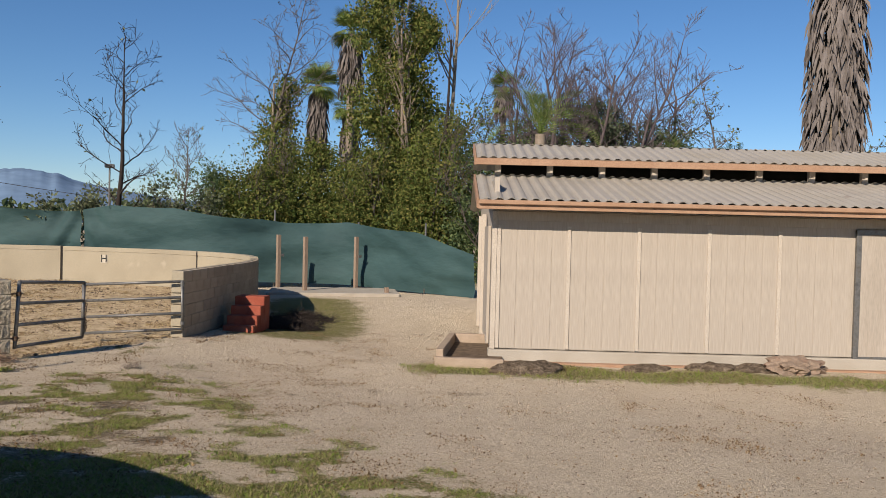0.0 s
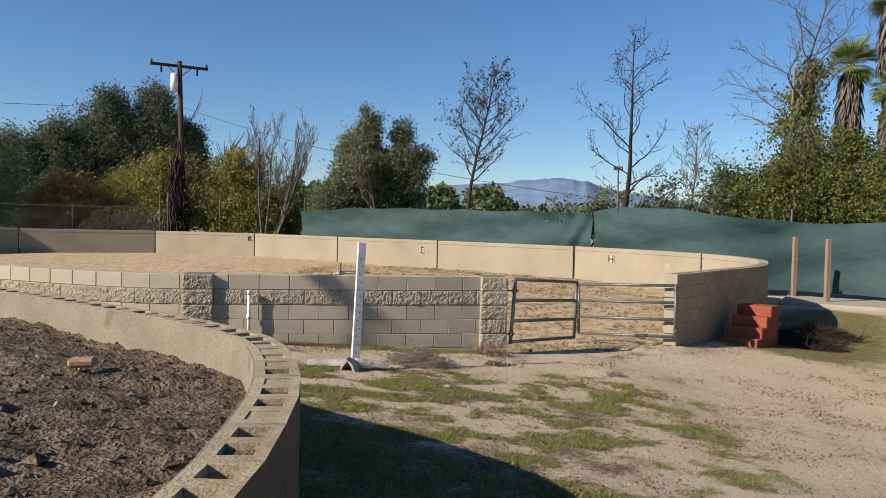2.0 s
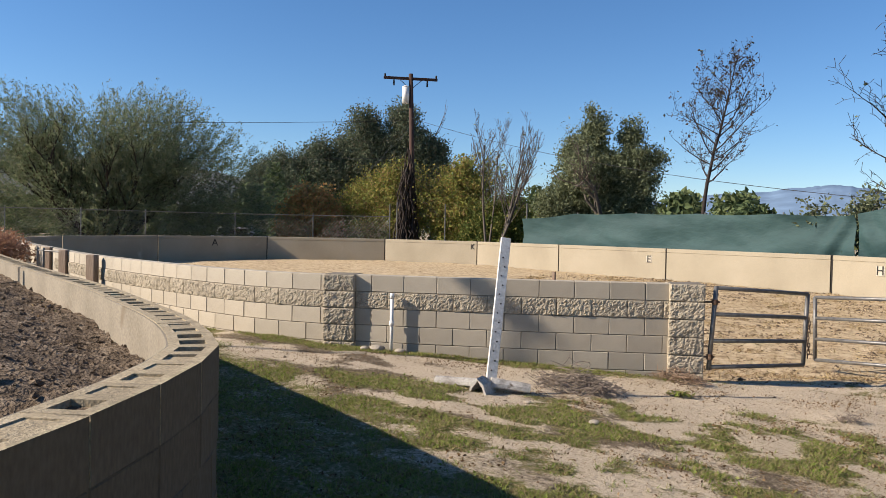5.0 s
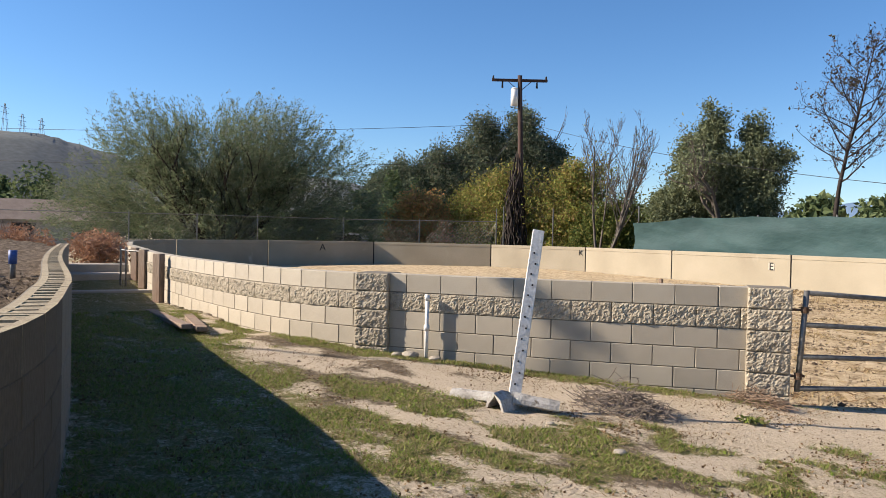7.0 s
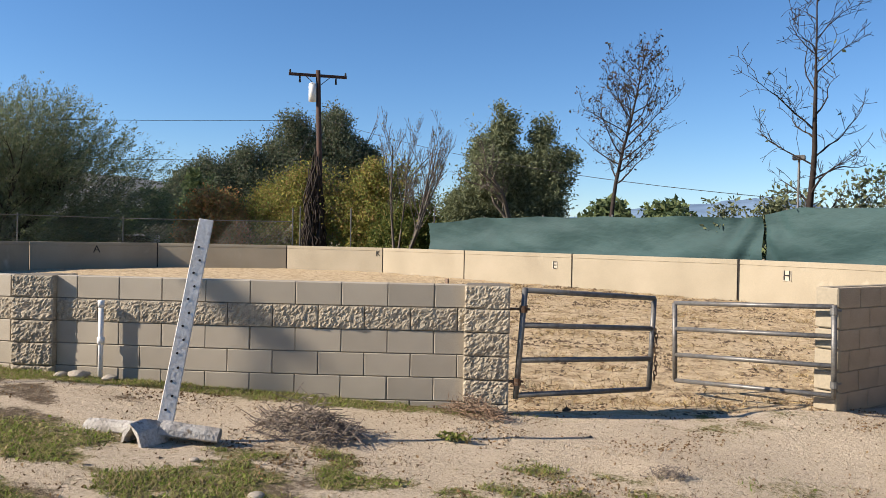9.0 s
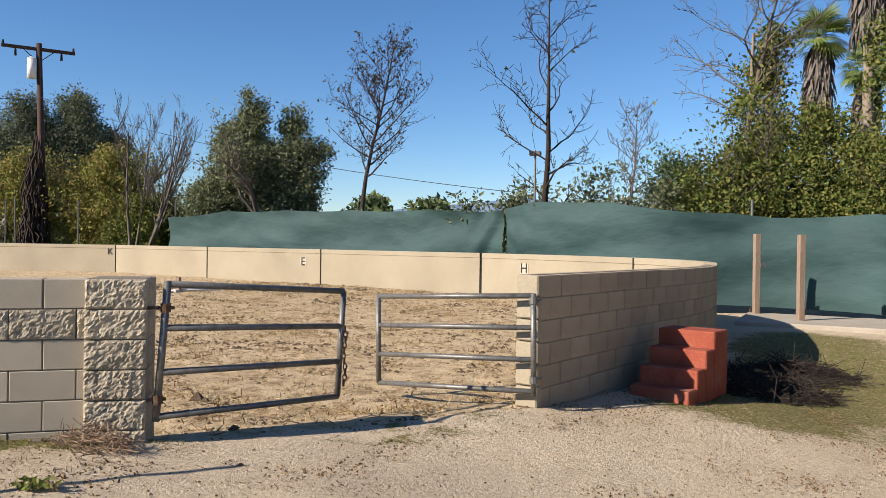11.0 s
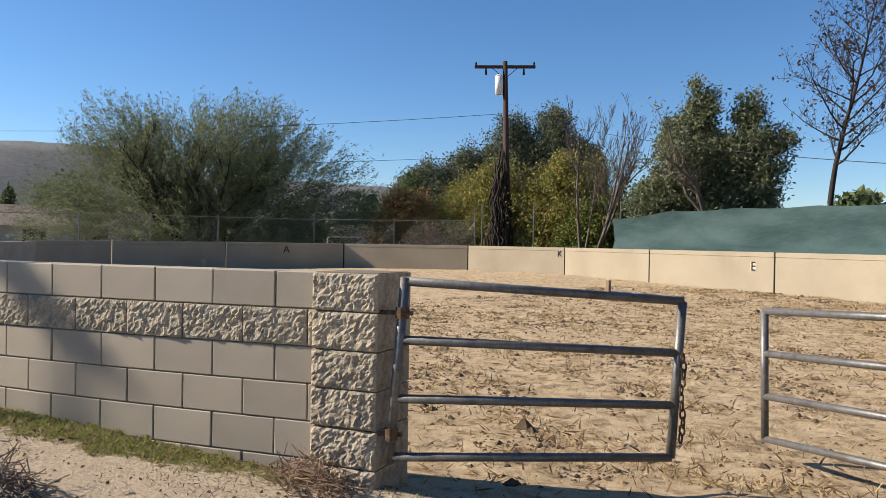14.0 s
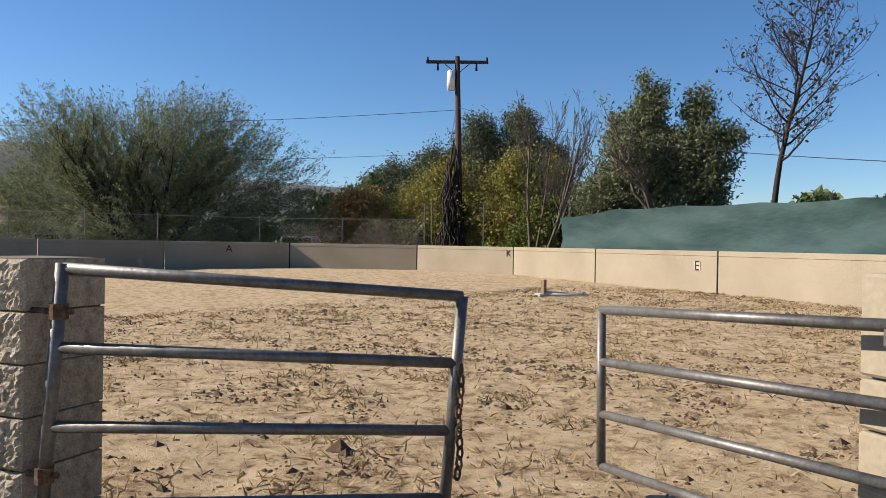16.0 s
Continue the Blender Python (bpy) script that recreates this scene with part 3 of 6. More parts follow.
# far panels
PROFILE = [(0, -0.2), (0, 1.27), (-0.012, 1.275), (-0.012, 1.295), (0.004, 1.30), (0.004, 1.42), (-0.01, 1.43), (-0.19, 1.43), (-0.2, 1.42), (-0.2, -0.2)]
wall_far = thing("wall_far", (0, 0, 0), "tan plastered arena wall of long panels with dark joints", "wall", kind="structure")
for a, b in zip(FAR_JOINTS, FAR_JOINTS[1:]):
    A, B = Vector((*a, 0)), Vector((*b, 0))
    d = (B - A).normalized()
    sweep("panel", [A + d * 0.03, B - d * 0.03], PROFILE, M_PLASTER, wall_far)
    part("joint", bar((-0.035, 0.03, -0.1), (0.035, 0.12, 1.44)), M_JOINT, wall_far).matrix_basis = Matrix.Translation(B) @ Matrix.Rotation(math.atan2(d.y, d.x), 4, "Z")
wall_end = thing("wall_end", (0, 0, 0), "rounded end of the arena wall, plastered within", "wall", kind="structure")
R = along(RIGHT_END, 0.2032)
cut = 33
block_wall(wall_end, R[:cut], 1.40, 7, 0.10, 9, True, 1, 0.002, M_STAINED)
sweep("wall_face", R[:cut], [(-0.012, -0.2), (-0.012, 1.385), (-0.2, 1.395), (-0.2, -0.2)], M_PLASTER, wall_end)
sweep("cap", R[:cut], [(-0.1, 1.38), (-0.1, 1.402), (-0.205, 1.402), (-0.205, 1.38)], M_PLASTER, wall_end)
j6 = min(range(len(R)), key=lambda i: (R[i] - Vector((1.72, 24.15, 0))).length)
for s in (R[cut - 1:j6 + 1], R[j6:]):
    sweep("panel", s, [(-0.2 - o, z) for o, z in PROFILE], M_PLASTER, wall_end)
part("joint", bar((-0.025, -0.04, -0.1), (0.025, 0.04, 1.425)), M_JOINT, wall_end).matrix_basis = Matrix.Translation(R[j6] - sides(R)[j6][1] * 0.17) @ Matrix.Rotation(-0.87, 4, "Z")
# stacked end blocks of the gate side
endpost = thing("gate_pier", (0.70, 14.10, 0.1), "stacked tan block pier that ends the arena wall", "pier", turn=math.atan2(1.13, 0.51))
for i in range(7):
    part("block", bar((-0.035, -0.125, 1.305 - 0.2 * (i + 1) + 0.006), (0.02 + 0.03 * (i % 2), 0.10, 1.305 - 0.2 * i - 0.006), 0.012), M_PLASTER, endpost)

# ---- raised bed ----
bed_wall = thing("bed_wall", (0, 0, 0), "curved retaining wall of a raised planting bed, stained", "wall", kind="structure")
B = along(BED, 0.2032)
# Outer face is dark brown on the near stretch, tan beyond it.
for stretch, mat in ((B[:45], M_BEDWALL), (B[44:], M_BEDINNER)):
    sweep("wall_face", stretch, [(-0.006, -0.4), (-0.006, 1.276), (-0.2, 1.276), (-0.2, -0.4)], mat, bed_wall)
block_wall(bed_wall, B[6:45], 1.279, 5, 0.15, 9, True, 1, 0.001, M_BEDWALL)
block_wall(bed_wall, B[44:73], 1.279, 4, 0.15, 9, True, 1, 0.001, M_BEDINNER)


sweep("inner_face", B, [(-0.199, 0.8), (-0.199, 1.470), (-0.210, 1.470), (-0.210, 0.8)], M_BEDINNER, bed_wall)


def hollow_block(face):
    """A block with two open cells, part filled with soil; front face to -y."""
    bm = bmesh.new()
    w, d, h = 0.398, 0.198, 0.193
    for lo, hi in (((-w / 2, 0, 0), (w / 2, 0.045, h)), ((-w / 2, d - 0.045, 0), (w / 2, d, h)), ((-w / 2, 0.045, 0), (-w / 2 + 0.045, d - 0.045, h)),
                   ((-0.035, 0.045, 0), (0.035, d - 0.045, h)), ((w / 2 - 0.045, 0.045, 0), (w / 2, d - 0.045, h))):
        box(bm, lo, hi)
    bmesh.ops.remove_doubles(bm, verts=bm.verts, dist=0.0005)
    me = bpy.data.meshes.new("block")
    bm.to_mesh(me)
    bm.free()
    me.materials.append(M_CAP)
    me.materials.append(face)
    for f in me.polygons:
        if abs(f.normal.y) > 0.9 and f.center.y < 0.002:
            f.material_index = 1
    return me


# Cap fronts follow the face below: brown near, tan farther along.
HOLLOW, HOLLOW_TAN = hollow_block(M_BEDWALL), hollow_block(M_BEDINNER)
FILLS = []
for level in (0.12, 0.155, 0.172, 0.183, 0.188):
    fb = bar((-0.0585, 0.044, -0.001), (0.0585, 0.154, level))
    me = bpy.data.meshes.new("fill")
    fb.to_mesh(me)
    fb.free()
    me.materials.append(M_CAP if level > 0.18 else M_SOIL)
    FILLS.append(me)
rr = random.Random(4)
for i in range(0, len(B) - 2, 2):
    a, b = B[i], B[i + 2]
    d = (b - a).normalized()
    m = Matrix.Translation((a + b) / 2 + Vector((0, 0, 1.280 + rr.uniform(-.001, .001)))) @ Matrix.Rotation(math.atan2(d.y, d.x), 4, "Z")
    blk = piece("block", HOLLOW if i < 44 else HOLLOW_TAN, bed_wall, m)
    for side in (-1, 1):
        piece("fill", FILLS[rr.choice((0, 1, 2, 3, 4, 4))], blk, Matrix.Translation((side * 0.094, 0, 0)))


def build_soil():
    xs, ys = np.append(np.arange(-22, -8, 0.25), np.arange(-8, -0.2, 0.05)), np.append(np.arange(-4, 1, 0.25), np.arange(1, 11.4, 0.06))
    X, Y = np.meshgrid(xs, ys)
    poly = [(p.x - s[1].x * 0.19, p.y - s[1].y * 0.19) for p, s in zip(B, sides(B))] + [(-22, 9), (-22, -8), (-3, -8)]
    ok = inside([(p.x - s[1].x * 0.1, p.y - s[1].y * 0.1) for p, s in zip(B, sides(B))] + [(-22, 9), (-22, -8), (-3, -8)], X, Y)
    rim = np.minimum(near_line(poly[:-3], X, Y), 3)
    Z = 1.215 + 0.11 * ramp01(0.05, 1.2, rim) + 0.05 * fbm(X * 1.3, Y * 1.3, 2, 4) + 0.05 * np.abs(fbm(X * 4, Y * 4, 6, 4)) + 0.022 * fbm(X * 9, Y * 9, 7, 2) + 0.012 * np.maximum(0, -X - 3)
    I = -np.ones(X.shape, int)
    I[ok] = np.arange(ok.sum())
    q = ok[:-1, :-1] & ok[1:, :-1] & ok[:-1, 1:] & ok[1:, 1:]
    F = np.stack([I[:-1, :-1][q], I[:-1, 1:][q], I[1:, 1:][q], I[1:, :-1][q]], -1)
    V = np.stack([X[ok], Y[ok], Z[ok]], -1)
    return tagged(new("bed_soil", data("bed_soil", V.tolist(), F.tolist(), M_SOIL, True)), "rough dark tilled soil filling the raised bed", "soil", kind="structure")


build_soil()


# ---- gates ----
def gate(name, corners, rails, label, chain):
    """A pipe gate; corners: hinge top, hinge bottom, free top, free bottom."""
    ht, hb, ft, fb = [Vector(c) for c in corners]
    g = thing(name, hb, label, "gate", "arena gates")
    o = Vector(hb)
    part("hinge_post", rod(hb - o - Vector((0, 0, 0.03)), ht - o + Vector((0, 0, 0.02)), 0.026), M_STEEL, g, smooth=True)
    part("end_post", rod(fb - o, ft - o, 0.026), M_STEEL, g, smooth=True)
    for k in rails:
        part("rail", rod(hb.lerp(ht, k) - o, fb.lerp(ft, k) - o, 0.024), M_STEEL, g, smooth=True)
    return g, o


g1 = [(-1.525, 11.918, 1.365), (-1.575, 11.87, 0.455), (-0.77, 13.33, 1.255), (-0.79, 13.265, 0.375)]
gate_1, o1 = gate("pipe_gate", g1, (0.0, 0.333, 0.667, 1.0), "sagging galvanized pipe gate standing open, with a chain", True)
for k in (0.13, 0.82):
    h = Vector(g1[1]).lerp(Vector(g1[0]), k) - o1
    bm = rod(h + Vector((-0.12, -0.08, 0)), h, 0.012)
    tube(bm, h + Vector((0, 0, -0.03)), h + Vector((0, 0, 0.03)), 0.036)
    tube(bm, h, h + Vector((0.045, 0.035, 0.0)), 0.012)
    part("hinge", bm, M_RUST, gate_1, "rusty hinge bolt and clamp")
bm = bmesh.new()
for i in range(11):
    z = Vector(g1[2]).lerp(Vector(g1[3]), 0.36).z - 0.045 * i - o1.z
    c = Vector(g1[2]).lerp(Vector(g1[3]), 0.36) - o1
    c = Vector((c.x + 0.035 + 0.008 * math.sin(i), c.y - 0.01, z))
    ring = [c + Vector((0.016 * math.cos(a) * (i % 2), 0.016 * math.cos(a) * (1 - i % 2), 0.030 * math.sin(a))) for a in [k * math.pi / 4 for k in range(8)]]
    for p, q in zip(ring, ring[1:] + ring[:1]):
        tube(bm, p, q, 0.006, sides=5)
part("chain", bm, M_RUST, gate_1, "rusty steel chain")
g2 = [(0.77, 13.92, 1.225), (0.785, 13.92, 0.385), (-0.842, 14.508, 1.135), (-0.82, 14.50, 0.275)]
gate_2, o2 = gate("pipe_gate", g2, (0.0, 0.333, 0.667, 1.0), "pale galvanized pipe gate standing half open", False)
for k in (0.12, 0.95):
    h = Vector(g2[1]).lerp(Vector(g2[0]), k) - o2
    bm = rod(h, h + Vector((0.05, 0.12, 0)), 0.012)
    tube(bm, h + Vector((0, 0, -0.03)), h + Vector((0, 0, 0.03)), 0.036)
    part("hinge", bm, M_STEEL, gate_2)

# ---- red mounting steps ----
steps = thing("mounting_steps", (1.62, 15.28, 0.08), "red painted block mounting steps beside the arena wall", "steps", turn=math.atan2(-0.31, 0.65))
for i in range(4):
    part("step", bar((0.0 + 0.0 * i, 0.24 * i, 0), (0.62, 1.12, 0.176 * (i + 1)) if i == 3 else (0.62, 0.24 * (i + 1) - 0.003, 0.176 * (i + 1)), 0.012), M_RED, steps)

# ---- leaning white jump standard with log feet ----
std = thing("jump_standard", (-2.98, 9.28, 0.42), "white jump standard leaning, with peg holes and log feet", "jump standard")
top = Vector((-3.08, 9.75, 1.895)) - std.location
low = Vector((0.02, 0.0, 0.0))
ax = (top - low).normalized()
side = (Vector((0.72, 0.69, 0)) - ax * ax.dot(Vector((0.72, 0.69, 0)))).normalized()
fwd = ax.cross(side)
frame_m = Matrix((side, fwd, ax)).transposed().to_4x4()
bm = bar((-0.05, -0.02, 0), (0.05, 0.02, (top - low).length), 0.004)
bmesh.ops.transform(bm, matrix=Matrix.Translation(low) @ frame_m, verts=bm.verts)
part("upright", bm, M_WHITE, std, "white upright board")
# Black studs proud of the board stand in for shade in the holes.
for i in range(13):
    x = 0.012 * (i % 2 * 2 - 1)
    bm = rod((x, -0.0225, 0.2 + 0.095 * i), (x, 0.0225, 0.2 + 0.095 * i), 0.009, sides=8)
    bmesh.ops.transform(bm, matrix=Matrix.Translation(low) @ frame_m, verts=bm.verts)
    part("peg_hole_shade", bm, M_JOINT, std)


def half_log(a, b, r):
    bm = bmesh.new()
    a, b = Vector(a), Vector(b)
    n = 9
    d = (b - a).normalized()
    s = Vector((-d.y, d.x, 0)).normalized()
    up = s.cross(d) * -1
    if up.z < 0:
        up = -up
    rings = []
    for i in range(n):
        p = a.lerp(b, i / (n - 1))
        k = r * (1 + 0.025 * math.sin(i * 1.3)) * (1 - 0.10 * i / n)
        rings.append([bm.verts.new(p + s * k * math.cos(t) + up * k * (0.85 * math.sin(t)) * (1 if math.sin(t) > 0 else 0.35)) for t in [j * math.pi / 6 for j in range(12)]])
    for q, w in zip(rings, rings[1:]):
        for j in range(12):
            bm.faces.new((q[j], q[(j + 1) % 12], w[(j + 1) % 12], w[j]))
    bm.faces.new(rings[0][::-1])
    bm.faces.new(rings[-1])
    return bm


part("log_foot", half_log((-0.50, -0.16, 0.05), (-0.02, -0.02, 0.06), 0.078), M_LOG, std, "chipped white half log")
part("log_foot", half_log((0.03, -0.01, 0.07), (0.34, 0.20, 0.02), 0.085), M_LOG, std, "chipped white half log")


def split_log(a, b, w, h, thick):
    """A hollow split log lying like a small roof."""
    bm = bmesh.new()
    a, b = Vector(a), Vector(b)
    d = (b - a).normalized()
    s = Vector((-d.y, d.x, 0))
    ends = []
    for p, k in ((a, 0.85), (a.lerp(b, 0.5), 1.05), (b, 1.0)):
        ring = [(-w, 0), (-w * 0.62, h * 0.7), (-0.01, h), (w * 0.55, h * 0.72), (w, 0), (w - thick, 0), (w * 0.45, h * 0.55), (0, h - thick), (-w * 0.5, h * 0.52), (-w + thick, 0)]
        ends.append([bm.verts.new(p + s * x * k + Vector((0, 0, z * k))) for x, z in ring])
    n = 10
    for q, r in zip(ends, ends[1:]):
        for j in range(n):
            bm.faces.new((q[j], q[(j + 1) % n], r[(j + 1) % n], r[j]))
    for q in (ends[0], ends[-1]):
        for j in range(4):
            bm.faces.new((q[j], q[j + 1], q[n - 2 - j], q[n - 1 - j]))
    return bm


part("log_foot", split_log((0.0, 0.0, -0.03), (0.02, -0.24, -0.03), 0.11, 0.19, 0.022), M_LOG, std, "hollow split log end")

# ---- water pipe by the pillar ----
riser = thing("water_pipe", (-4.88, 10.22, 0.44), "white plastic water riser pipe before the block wall", "pipe")
part("shaft", rod((0, 0, 0), (0, 0, 0.70), 0.022), M_PAINT_WHITE, riser, smooth=True)
part("coupling", rod((0, 0, 0.36), (0, 0, 0.42), 0.032), M_PAINT_WHITE, riser, smooth=True)
part("cap", rod((0, 0, 0.69), (0, 0, 0.75), 0.029), M_PAINT_WHITE, riser, smooth=True)
for i, (x, y, s) in enumerate(((-4.98, 10.08, 0.09), (-4.75, 10.22, 0.07), (-5.1, 9.98, 0.06), (-1.72, 8.86, 0.045), (-2.45, 9.1, 0.03))):
    bm = bmesh.new()
    bmesh.ops.create_icosphere(bm, subdivisions=2, radius=s)
    for v in bm.verts:
        v.co *= 1 + 0.25 * noise.noise(v.co * 14 + Vector((i, 0, 0)))
        v.co.z *= 0.45
    st = part("stone", bm, M_STONE, None, "small pale stone lying on the ground")
    tagged(st, category="stone", group="loose stones")
    st.location = (x, y, gz(x, y) + s * 0.3)


# ---- shade-net fence ----
NET = [(-15.0, 32.85), (-12.0, 31.9), (-9, 30.9), (-6, 29.9), (-3.3, 28.75), (-1.75, 28.15), (-0.65, 27.6), (1.2, 26.75), (2.94, 26.1), (4.9, 26.0), (6.9, 25.2), (8.5, 22.6), (9.7, 20.9)]
NET_TOP = [2.5, 2.72, 2.72, 2.68, 2.66, 2.62, 2.87, 2.78, 2.55, 2.42, 2.45, 2.15, 1.55]
NET_LOW = [0.45, 0.45, 0.45, 0.45, 0.45, 0.5, 0.5, 0.4, 0.35, 0.32, 0.30, 0.22, 0.2]


def build_net():
    path = along(NET, 0.12)
    seg = np.cumsum([0] + [(Vector(a) - Vector(b)).length for a, b in zip(NET, NET[1:])])
    total = seg[-1]
    n, rows = len(path), 16
    V, F = [], []
    S = sides(path)
    for i, (p, (d, nr)) in enumerate(zip(path, S)):
        s = i / (n - 1) * total
        top, low = np.interp(s, seg, NET_TOP), np.interp(s, seg, NET_LOW)
        top -= 0.05 * abs(math.sin(s * math.pi / 2.9)) 
        pinch = math.exp(-((p.x + 1.72) / 0.22) ** 2)
        for j in range(rows + 1):
            k = j / rows
            z = low + (top - low) * k
            o = 0.10 * float(fbm(s * 0.9, z * 2.6 + s * 0.5, 3, 3)) + 0.05 * math.sin(s * 0.7 - z * 4.5) + 0.06 * math.sin(s * 1.1 + z * 1.3) * (1 - k) + 0.09 * math.exp(-((p.x + 1.72) / 0.9) ** 2) * math.sin(abs(p.x + 1.72) * 9 + z * 5)
            shift = d * (0.0 if pinch < 0.1 else 0.16 * pinch * (1 if p.x > -1.72 else -1) * max(0, 1 - k * 1.2))
            V.append(p + nr * o + shift + Vector((0, 0, z)))
    for i in range(n - 1):
        if abs(path[i].x + 1.72) < 0.055:
            continue
        for j in range(rows):
            if j < 7 and abs(path[i].x + 1.72) < 0.16:
                continue
            a = i * (rows + 1) + j
            F.append((a, a + rows + 1, a + rows + 2, a + 1))
    return data("net", V, F, M_NET, True)


net_fence = thing("net_fence", (0, 0, 0), "green shade netting sagging on a wire fence", "fence")
piece("netting", build_net(), net_fence)
for i, (x, y) in enumerate(along(NET, 2.95)[k].xy for k in range(len(along(NET, 2.95)))):
    t = float(np.interp(x, [p[0] for p in NET], NET_TOP)) + (0.35 if i in (7, 9) else 0.05)
    part("post", rod((x + 0.1, y + 0.14, 0), (x + 0.1, y + 0.14, t), 0.03), M_STEEL, net_fence, smooth=True)
for x, y, h, tone in ((4.36, 24.66, 1.85, M_WOOD), (4.95, 23.3, 1.8, M_WOOD), (6.89, 24.4, 1.85, M_WOOD)):
    po = thing("wooden_post", (x, y, gz(x, y) - 0.05), "weathered square wooden gate post standing in the yard", "post", "yard posts", turn=0.3)
    part("shaft", bar((-0.06, -0.06, 0), (0.06, 0.06, h), 0.008), tone, po)
    if tone is M_WOOD and x != 4.95:
        part("latch", bar((0.04, -0.09, h * 0.62), (0.16, -0.06, h * 0.67), 0.004), M_STEEL, po)
stub = thing("short_post", (7.28, 22.25, 0.1), "short wooden stake in the sand", "post")
part("shaft", bar((-0.06, -0.06, 0), (0.06, 0.06, 0.34), 0.01), M_WOOD, stub)

# concrete slab in the yard
slab = thing("concrete_slab", (6.6, 22.9, 0.12), "pale concrete slab edge behind the steps", "slab", turn=-0.25)
part("slab", bar((-2.8, -0.9, 0), (1.2, 1.4, 0.16), 0.02), M_CONCRETE, slab)

# ---- barn ----
BARN = Matrix.Translation((5.80, 11.74, 0)) @ Matrix.Rotation(math.atan2(-0.392, 0.92), 4, "Z")
barn = tagged(new("barn"), "beige plank-sided stable with two-tier corrugated roof", "barn")
barn.matrix_basis = BARN
LEN, DEP = 15.0, 7.2
part("wall_front", bar((0.0, 0.007, 0.2), (LEN, 0.12, 2.62)), M_SIDING, barn)
part("wall_side", bar((0.0, 0.124, 0.1), (0.1, DEP, 2.62)), M_SIDING, barn)
part("wall_back", bar((0.104, DEP - 0.1, 0.1), (LEN, DEP, 2.62)), M_SIDING, barn)
part("wall_end", bar((LEN - 0.1, 0.124, 0.1), (LEN - 0.003, DEP - 0.104, 2.62)), M_SIDING, barn)


def siding_board():
    bm = bar((0.0045, 0, 0), (0.30075, 0.028, 1.0))
    me = bpy.data.meshes.new("board")
    bm.to_mesh(me)
    bm.free()
    me.materials.append(M_SIDING)
    return me


BOARD = siding_board()
for i in range(12):
    if 5 <= i <= 6:
        continue
    for j in range(4):
        m = Matrix.Translation((0.10 + 1.221 * i + 0.30525 * j, 0.0015 * (j % 2), 0.21)) @ Matrix.Diagonal((1, 1, 2.40, 1))
        piece("board", BOARD, barn, m)
    part("batten", bar((0.06 + 1.221 * i, -0.022, 0.21), (0.125 + 1.221 * i, -0.001, 2.36), 0.003), M_TRIM, barn)
part("corner_board", bar((-0.03, -0.024, 0.19), (0.055, -0.001, 2.60), 0.003), M_TRIM, barn)
part("header", bar((0.0, -0.02, 2.44), (LEN, -0.002, 2.60), 0.003), M_SIDING, barn)
door = part("sliding_door", bar((6.35, -0.05, 0.22), (8.55, -0.012, 2.34), 0.004), M_SIDING, barn, "beige sliding stable door with grey frame")
for lo, hi in (((6.27, -0.066, 0.2), (6.36, -0.008, 2.40)), ((6.27, -0.067, 2.34), (8.6, -0.009, 2.43)), ((6.27, -0.067, 0.17), (8.6, -0.009, 0.225))):
    part("door_frame", bar(lo, hi, 0.004), M_STEEL, door)
part("footing", bar((-0.06, -0.10, -0.12), (LEN, 0.2, 0.185), 0.012), M_CONCRETE, barn)
part("kerb", bar((-0.55, -0.42, -0.25), (LEN, -0.27, 0.03), 0.012), M_FASCIA, barn, "low salmon kerb board")


def corrugated(x0, x1, y0, z0, y1, z1, name):
    """A sheet of waves that run up the slope."""
    n = int((x1 - x0) / 0.034)
    V, F = [], []
    L = math.hypot(y1 - y0, z1 - z0)
    ny, nz = -(z1 - z0) / L, (y1 - y0) / L
    for i in range(n + 1):
        x = x0 + (x1 - x0) * i / n
        w = 0.022 * math.sin(x * math.tau / 0.205)
        w = max(-0.016, min(0.016, w * 1.4))
        for k, (y, z) in enumerate(((y0, z0), ((y0 + y1) / 2, (z0 + z1) / 2), (y1, z1))):
            V.append((x, y + ny * w, z + nz * w))
    o = len(V)
    V += [(x, y - ny * 0.006, z - nz * 0.006) for x, y, z in V]
    for i in range(n):
        for k in (0, 1):
            a = i * 3 + k
            F += [(a, a + 3, a + 4, a + 1), (o + a + 1, o + a + 4, o + a + 3, o + a)]
        F.append((i * 3, o + i * 3, o + i * 3 + 3, i * 3 + 3))
        F.append((i * 3 + 2, i * 3 + 5, o + i * 3 + 5, o + i * 3 + 2))
    ob = new(name, data(name, V, F, M_ROOF, False))
    ob.parent = barn
    return ob


corrugated(-0.28, LEN + 0.3, -0.50, 2.80, 2.35, 3.42, "lower_roof")
corrugated(-0.28, LEN + 0.3, DEP + 0.5, 2.80, DEP - 2.35, 3.42, "lower_roof")
corrugated(-0.28, LEN + 0.3, 1.85, 3.73, DEP / 2, 4.18, "upper_roof")
corrugated(-0.28, LEN + 0.3, DEP - 1.85, 3.73, DEP / 2, 4.18, "upper_roof")
part("fascia", bar((-0.30, -0.54, 2.62), (LEN + 0.3, -0.50, 2.765), 0.004), M_FASCIA, barn, "salmon painted fascia board")
part("gutter", bar((-0.30, -0.60, 2.70), (LEN + 0.3, -0.545, 2.775), 0.012), M_FASCIA, barn, "salmon gutter lip")
part("upper_fascia", bar((-0.30, 1.81, 3.57), (LEN + 0.3, 1.85, 3.70), 0.004), M_FASCIA, barn, "salmon painted fascia board")


